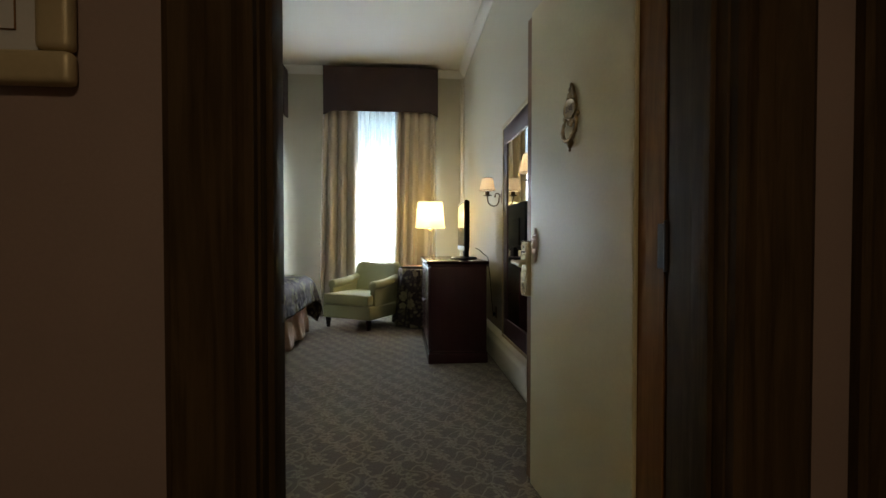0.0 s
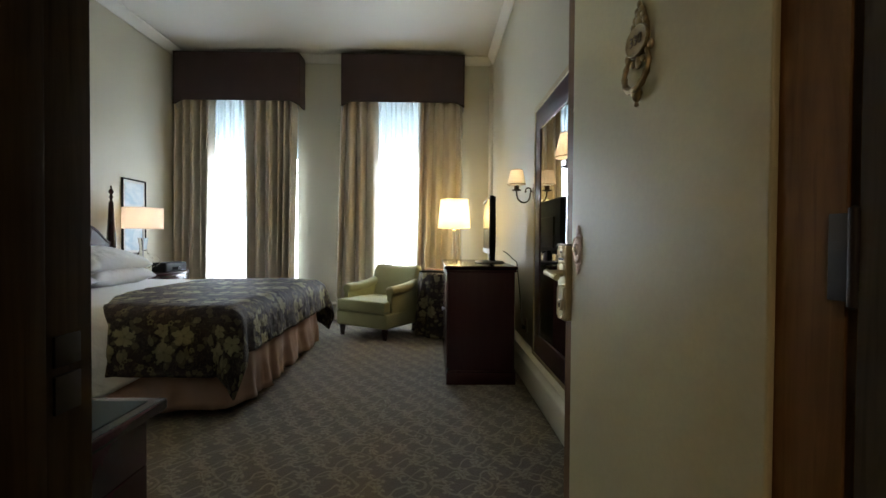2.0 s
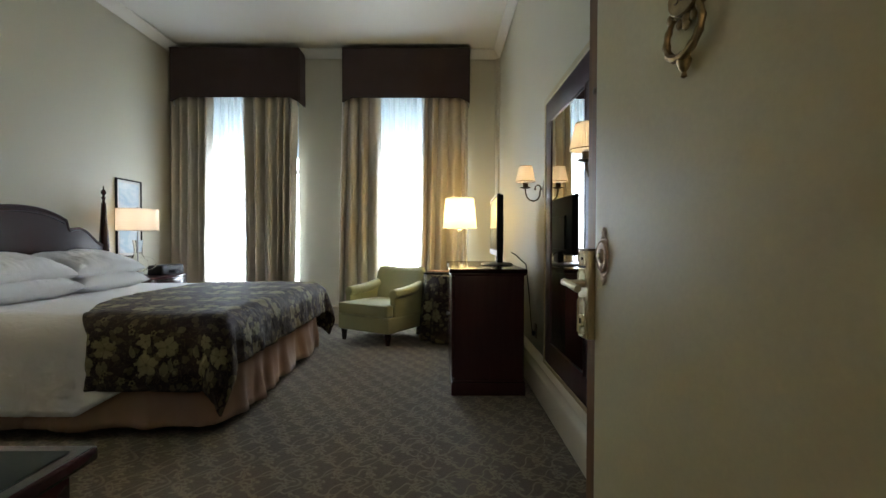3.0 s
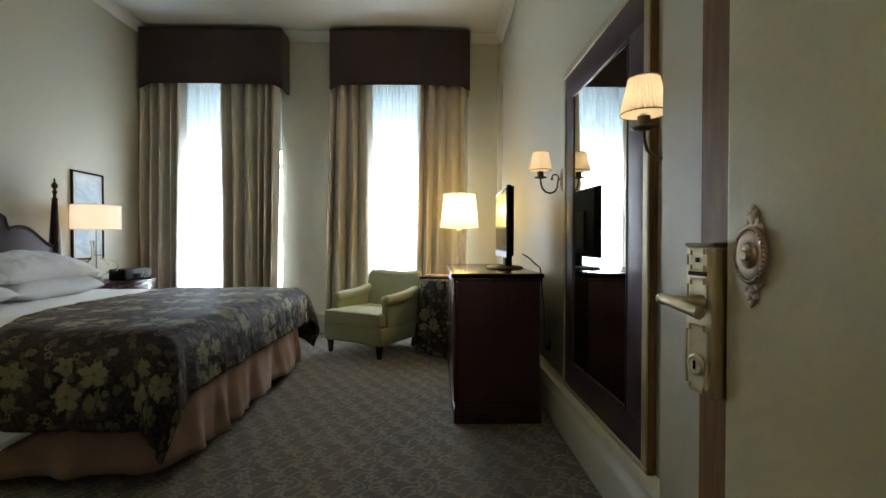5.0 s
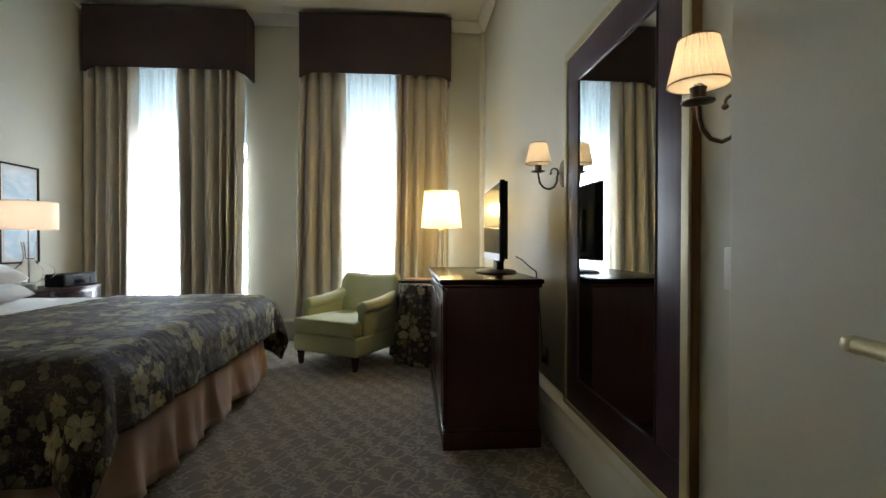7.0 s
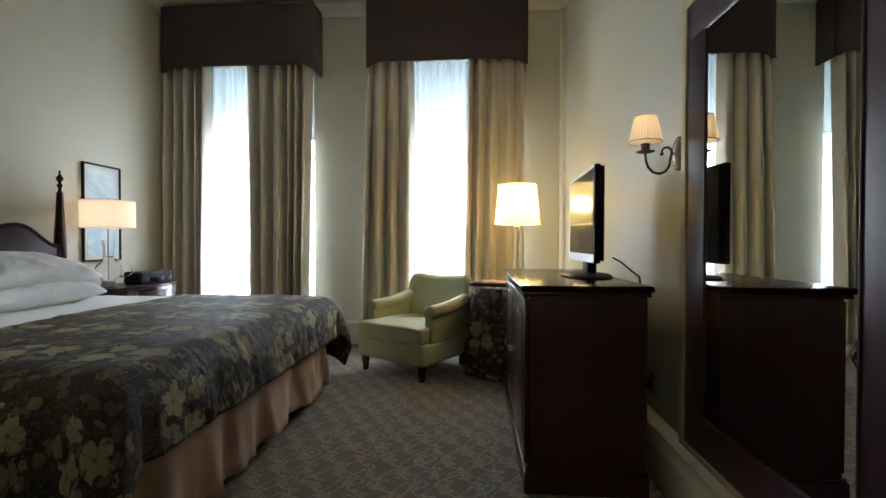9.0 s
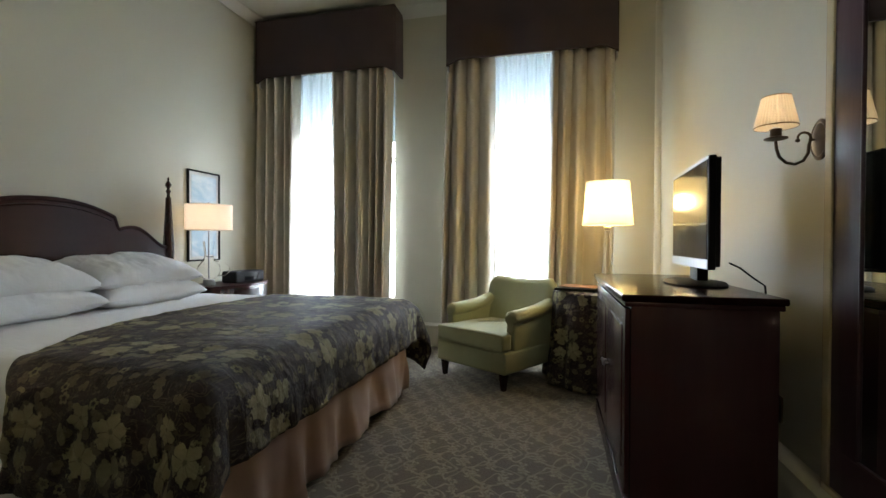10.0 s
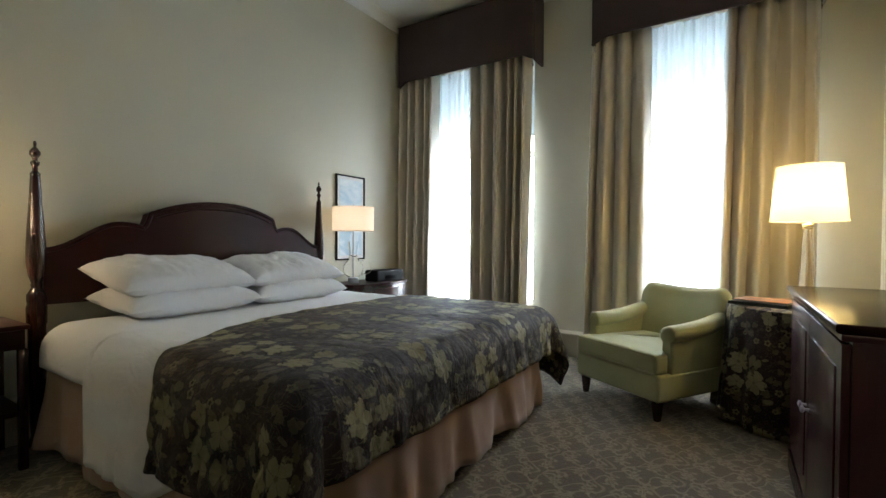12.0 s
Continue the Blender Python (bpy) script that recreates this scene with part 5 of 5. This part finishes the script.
# ---- armchair
def armchair(m):
    c = thing("armchair", m, "sage green upholstered armchair with dark tapered legs", "armchair")
    W, D = 0.365, 0.385
    part("seat_base", box(-W, W, -D, D, 0.13, 0.30, 0.022, 3), M["green"], c)
    # seat cushion whose front spreads before the arms
    tee = [(-0.352, -D - 0.012), (0.352, -D - 0.012), (0.352, -D + 0.105), (0.268, -D + 0.112), (0.268, 0.30), (-0.268, 0.30), (-0.268, -D + 0.112), (-0.352, -D + 0.105)]
    bm = prism(tee, 0.302, 0.43, "z")
    bmesh.ops.bevel(bm, geom=list(bm.edges), offset=0.03, segments=4, profile=0.6, affect="EDGES")
    bmesh.ops.triangulate(bm, faces=[f for f in bm.faces if len(f.verts) > 4])
    bmesh.ops.subdivide_edges(bm, edges=[e for e in bm.edges if e.calc_length() > 0.2], cuts=5)
    for v in bm.verts:
        if v.co.z > 0.42:
            v.co.z += 0.024 * max(0, 1 - (v.co.x / 0.33) ** 2) * max(0, 1 - ((v.co.y + 0.07) / 0.34) ** 2)
    part("seat_cushion", bm, M["green"], c)
    part("welt", tube([(-0.335, -D - 0.010, 0.421), (0.335, -D - 0.010, 0.421)], 0.005, 6), M["green"], c)
    part("welt", tube([(-0.335, -D - 0.010, 0.311), (0.335, -D - 0.010, 0.311)], 0.005, 6), M["green"], c)

    def arm_body(s):
        """A rolled arm that swells outward, rises to the back and rounds over in front."""
        rings = []
        for k, (y, grow, rise) in enumerate(((-D + 0.118, 0.62, -0.02), (-D + 0.124, 0.86, -0.006), (-D + 0.14, 1.0, 0.0), (-0.1, 1.0, 0.006), (0.08, 1.0, 0.022), (0.22, 0.98, 0.05), (0.33, 0.9, 0.075))):
            ring = []
            for i in range(21):
                a = radians(-50 + 280 * i / 20)
                ring.append((s * (0.322 + 0.064 * grow * math.cos(a)), y, 0.54 + rise + 0.056 * grow * math.sin(a)))
            ring.append((s * 0.282, y, 0.27))
            ring.append((s * 0.358, y, 0.27))
            rings.append(ring)
        return loft(rings)
    for s in (-1, 1):
        part("arm", arm_body(s), M["green"], c, "rolled upholstered arm")

    rings = []
    for i in range(25):
        a = -1 + 2 * i / 24
        top = 0.805 - 0.010 * math.cos(a * math.pi) - 0.06 * max(0.0, (abs(a) - 0.8) / 0.2) ** 2
        wing, th = 0.055 * a * a, 0.062 - 0.022 * max(0.0, abs(a) - 0.85) / 0.15
        ring = []
        for k in range(15):
            q = k / 14
            z = 0.28 + (top - 0.06 - 0.28) * q
            y = 0.265 + 0.12 * q - wing - th - 0.02 * math.sin(math.pi * q) * (1 - a * a)
            ring.append((a * 0.352, y, z))
        for k in range(1, 10):
            g = math.pi * k / 10
            ring.append((a * 0.352, 0.385 - wing - th * math.cos(g), top - 0.06 + 0.06 * math.sin(g)))
        for k in range(6):
            q = 1 - k / 5
            ring.append((a * 0.352, 0.265 + 0.12 * q - wing + th, 0.28 + (top - 0.06 - 0.28) * q))
        rings.append(ring)
    part("backrest", loft(rings), M["green"], c)
    for x in (-W + 0.05, W - 0.05):
        for y, sl in ((-D + 0.05, 0.0), (D - 0.05, 0.04)):
            bm = bmesh.new()
            add_lathe(bm, [(0.022, 0.0), (0.036, 0.129), (0.0, 0.13)], cx=x, cy=y, n=4)
            bmesh.ops.rotate(bm, cent=(x, y, 0), matrix=Matrix.Rotation(radians(45), 3, "Z"), verts=bm.verts)
            for v in bm.verts:
                v.co.y += sl * (1 - v.co.z / 0.13)
            part("leg", bm, M["mahogany"], c, "dark tapered wooden leg", smooth=False)
    return c


armchair(pose(-0.495, 6.09, 0, 0, 0, -32))

# ---- skirted table with lamp and book
tb = thing("round_table", pose(0.37, 6.12, 0), "small round table under a floor-length cloth", "table")
part("tabletop", lathe([(0.0, 0.715), (0.385, 0.715), (0.39, 0.722), (0.39, 0.73), (0.385, 0.737), (0.0, 0.737)], n=40), M["mahogany_y"], tb)
part("pedestal", lathe([(0.16, 0.0), (0.16, 0.03), (0.04, 0.06), (0.035, 0.7), (0.12, 0.7149), (0.0, 0.715)], n=20), M["mahogany"], tb)


def cloth(u, v):
    a = 2 * math.pi * u
    if v < 0.3:
        r = 0.4 * v / 0.3
        return (r * math.cos(a), r * math.sin(a), 0.742 + 0.0006 * math.sin(9 * a))
    k = (v - 0.3) / 0.7
    fold = math.sin(11 * a + 1.4 * math.sin(3 * a)) * 0.6 + 0.4 * math.sin(19 * a + 1)
    r = 0.402 + 0.065 * k + 0.035 * fold * min(1, k * 1.6)
    edge = 0.012 * (1 - math.exp(-k * 30))
    return ((r + edge) * math.cos(a), (r + edge) * math.sin(a), 0.742 - 0.73 * max(0.0, k - 0.004))


tc = solo("tablecloth", sheet(200, 36, cloth, lambda u, v: (u * 2.7, v * 1.05), close_u=True), M["floral"], pose(0.37, 6.12, 0), "dark floral floor-length tablecloth matching the bedspread", "tablecloth")
thicken(tc, 0.003, 1.0)

wl = thing("window_lamp", pose(0.376, 6.10, 0.7435), "slim glass table lamp with an ivory shade, lit", "lamp")
part("base", lathe([(0.0, 0.0), (0.075, 0.0), (0.078, 0.006), (0.075, 0.022), (0.04, 0.03), (0.0, 0.03)], n=28), M["brass"], wl)
part("column", lathe([(0.0, 0.031), (0.05, 0.031), (0.036, 0.2), (0.026, 0.4), (0.02, 0.475), (0.0, 0.476)], n=20), M["glass"], wl, "tapered clear glass column")
part("collar", lathe([(0.0, 0.4765), (0.018, 0.4765), (0.03, 0.485), (0.018, 0.494), (0.034, 0.504), (0.02, 0.515), (0.008, 0.52), (0.008, 0.66), (0.0, 0.66)], n=20), M["brass"], wl)
sh = part("shade", lathe([(0.197, 0.524), (0.165, 0.868)], n=48), M["shade"], wl, "ivory linen empire shade")
for r, z in ((0.198, 0.526), (0.166, 0.866)):
    part("shade_rim", tube([(r * math.cos(2 * math.pi * i / 48), r * math.sin(2 * math.pi * i / 48), z) for i in range(48)], 0.003, 6, True), M["shade"], sh)

cover = plain("orange_printed_cover", (0.42, 0.20, 0.09), 0.4, big=9, fine=60, vary=0.5, relief=0.03, dist=0.0005)
bk = thing("magazine", pose(0.155, 5.97, 0.7465, 0, 0, -22), "orange and white magazine lying on a dark folder", "magazine")
part("folder", box(-0.16, 0.16, -0.12, 0.12, 0.0, 0.018, 0.003), M["leather"], bk)
part("pages", box(-0.14, 0.15, -0.105, 0.11, 0.0185, 0.03, 0.001), M["paper"], bk)
part("cover", box(-0.142, 0.152, -0.107, 0.112, 0.0303, 0.0325), cover, bk)

# ---- writing desk by the entrance
dk = thing("writing_desk", pose(-0.485, 1.66, 0), "dark mahogany writing desk with a green leather top", "desk")
part("top", box(-1.25, 0.0, -0.53, 0.0, 0.715, 0.742, 0.007, 3), M["cherry"], dk)
part("leather_inset", box(-1.222, -0.03, -0.5, -0.03, 0.7422, 0.744, 0.0), M["leather"], dk, "dark green leather inset")
part("apron", box(-1.22, -0.03, -0.5, -0.03, 0.6, 0.7145, 0.004), M["cherry"], dk)
for x0, x1 in ((-1.22, -0.83), (-0.42, -0.03)):
    pd = part("pedestal", box(x0, x1, -0.5, -0.03, 0.05, 0.5995, 0.004), M["cherry"], dk)
    for k in range(3):
        part("drawer", box(x0 + 0.025, x1 - 0.025, -0.0295, -0.018, 0.08 + k * 0.17, 0.235 + k * 0.17, 0.003), M["cherry"], pd)
    part("end_panel", box(x1 + 0.0005 if x1 > -0.1 else x0 - 0.008, x1 + 0.008 if x1 > -0.1 else x0 - 0.0005, -0.44, -0.09, 0.12, 0.54, 0.003), M["cherry"], pd)
    part("plinth", box(x0 - 0.01, x1 + 0.01, -0.51, -0.02, 0.0, 0.0495, 0.004), M["cherry"], pd)

# ---- recess behind the entrance door
nt = framed_picture("notice_frame", pose(XE - 0.001, 1.72, 1.45, 0, 0, -90), 0.3, 0.42, 0.02, 0.02, M["bronze"], M["paper"], M["paper"], "small framed notice on the recess wall", 0.03)
for k in range(7):
    part("text_line", box(-0.09, 0.09 - 0.03 * (k % 3), -0.0135, -0.0122, 0.12 + k * 0.03, 0.126 + k * 0.03), M["bronze"], nt)

# ---- curtain rods under the pelmets and the switch beside the entrance
for cx, hw in ((-2.495, 0.79), (-0.294, 0.80)):
    rod = thing("curtain_rod", pose(cx, YN, 0.0), "slim white curtain rod with bent metal ends", "curtain rod", "curtain rods")
    part("rail", tube([(-hw, -0.222, 3.07), (hw, -0.222, 3.07)], 0.009, 8), M["trim"], rod)
    for s in (-1, 1):
        part("bracket", tube([(s * hw, -0.222, 3.07), (s * (hw + 0.008), -0.224, 2.95), (s * (hw + 0.01), -0.215, 2.875), (s * (hw + 0.008), -0.19, 2.87)], 0.010, 8), M["steel"], rod, "bent bright metal rod end")
sw = thing("light_switch", pose(XE - 0.001, 2.85, 0.985), "cream plastic light switch plate beside the mirror", "light switch")
part("plate", box(-0.006, 0.0, -0.037, 0.037, 0.0, 0.118, 0.003, 2), M["trim"], sw)
part("toggle", box(-0.014, -0.0062, -0.006, 0.006, 0.05, 0.07, 0.002), M["trim"], sw)
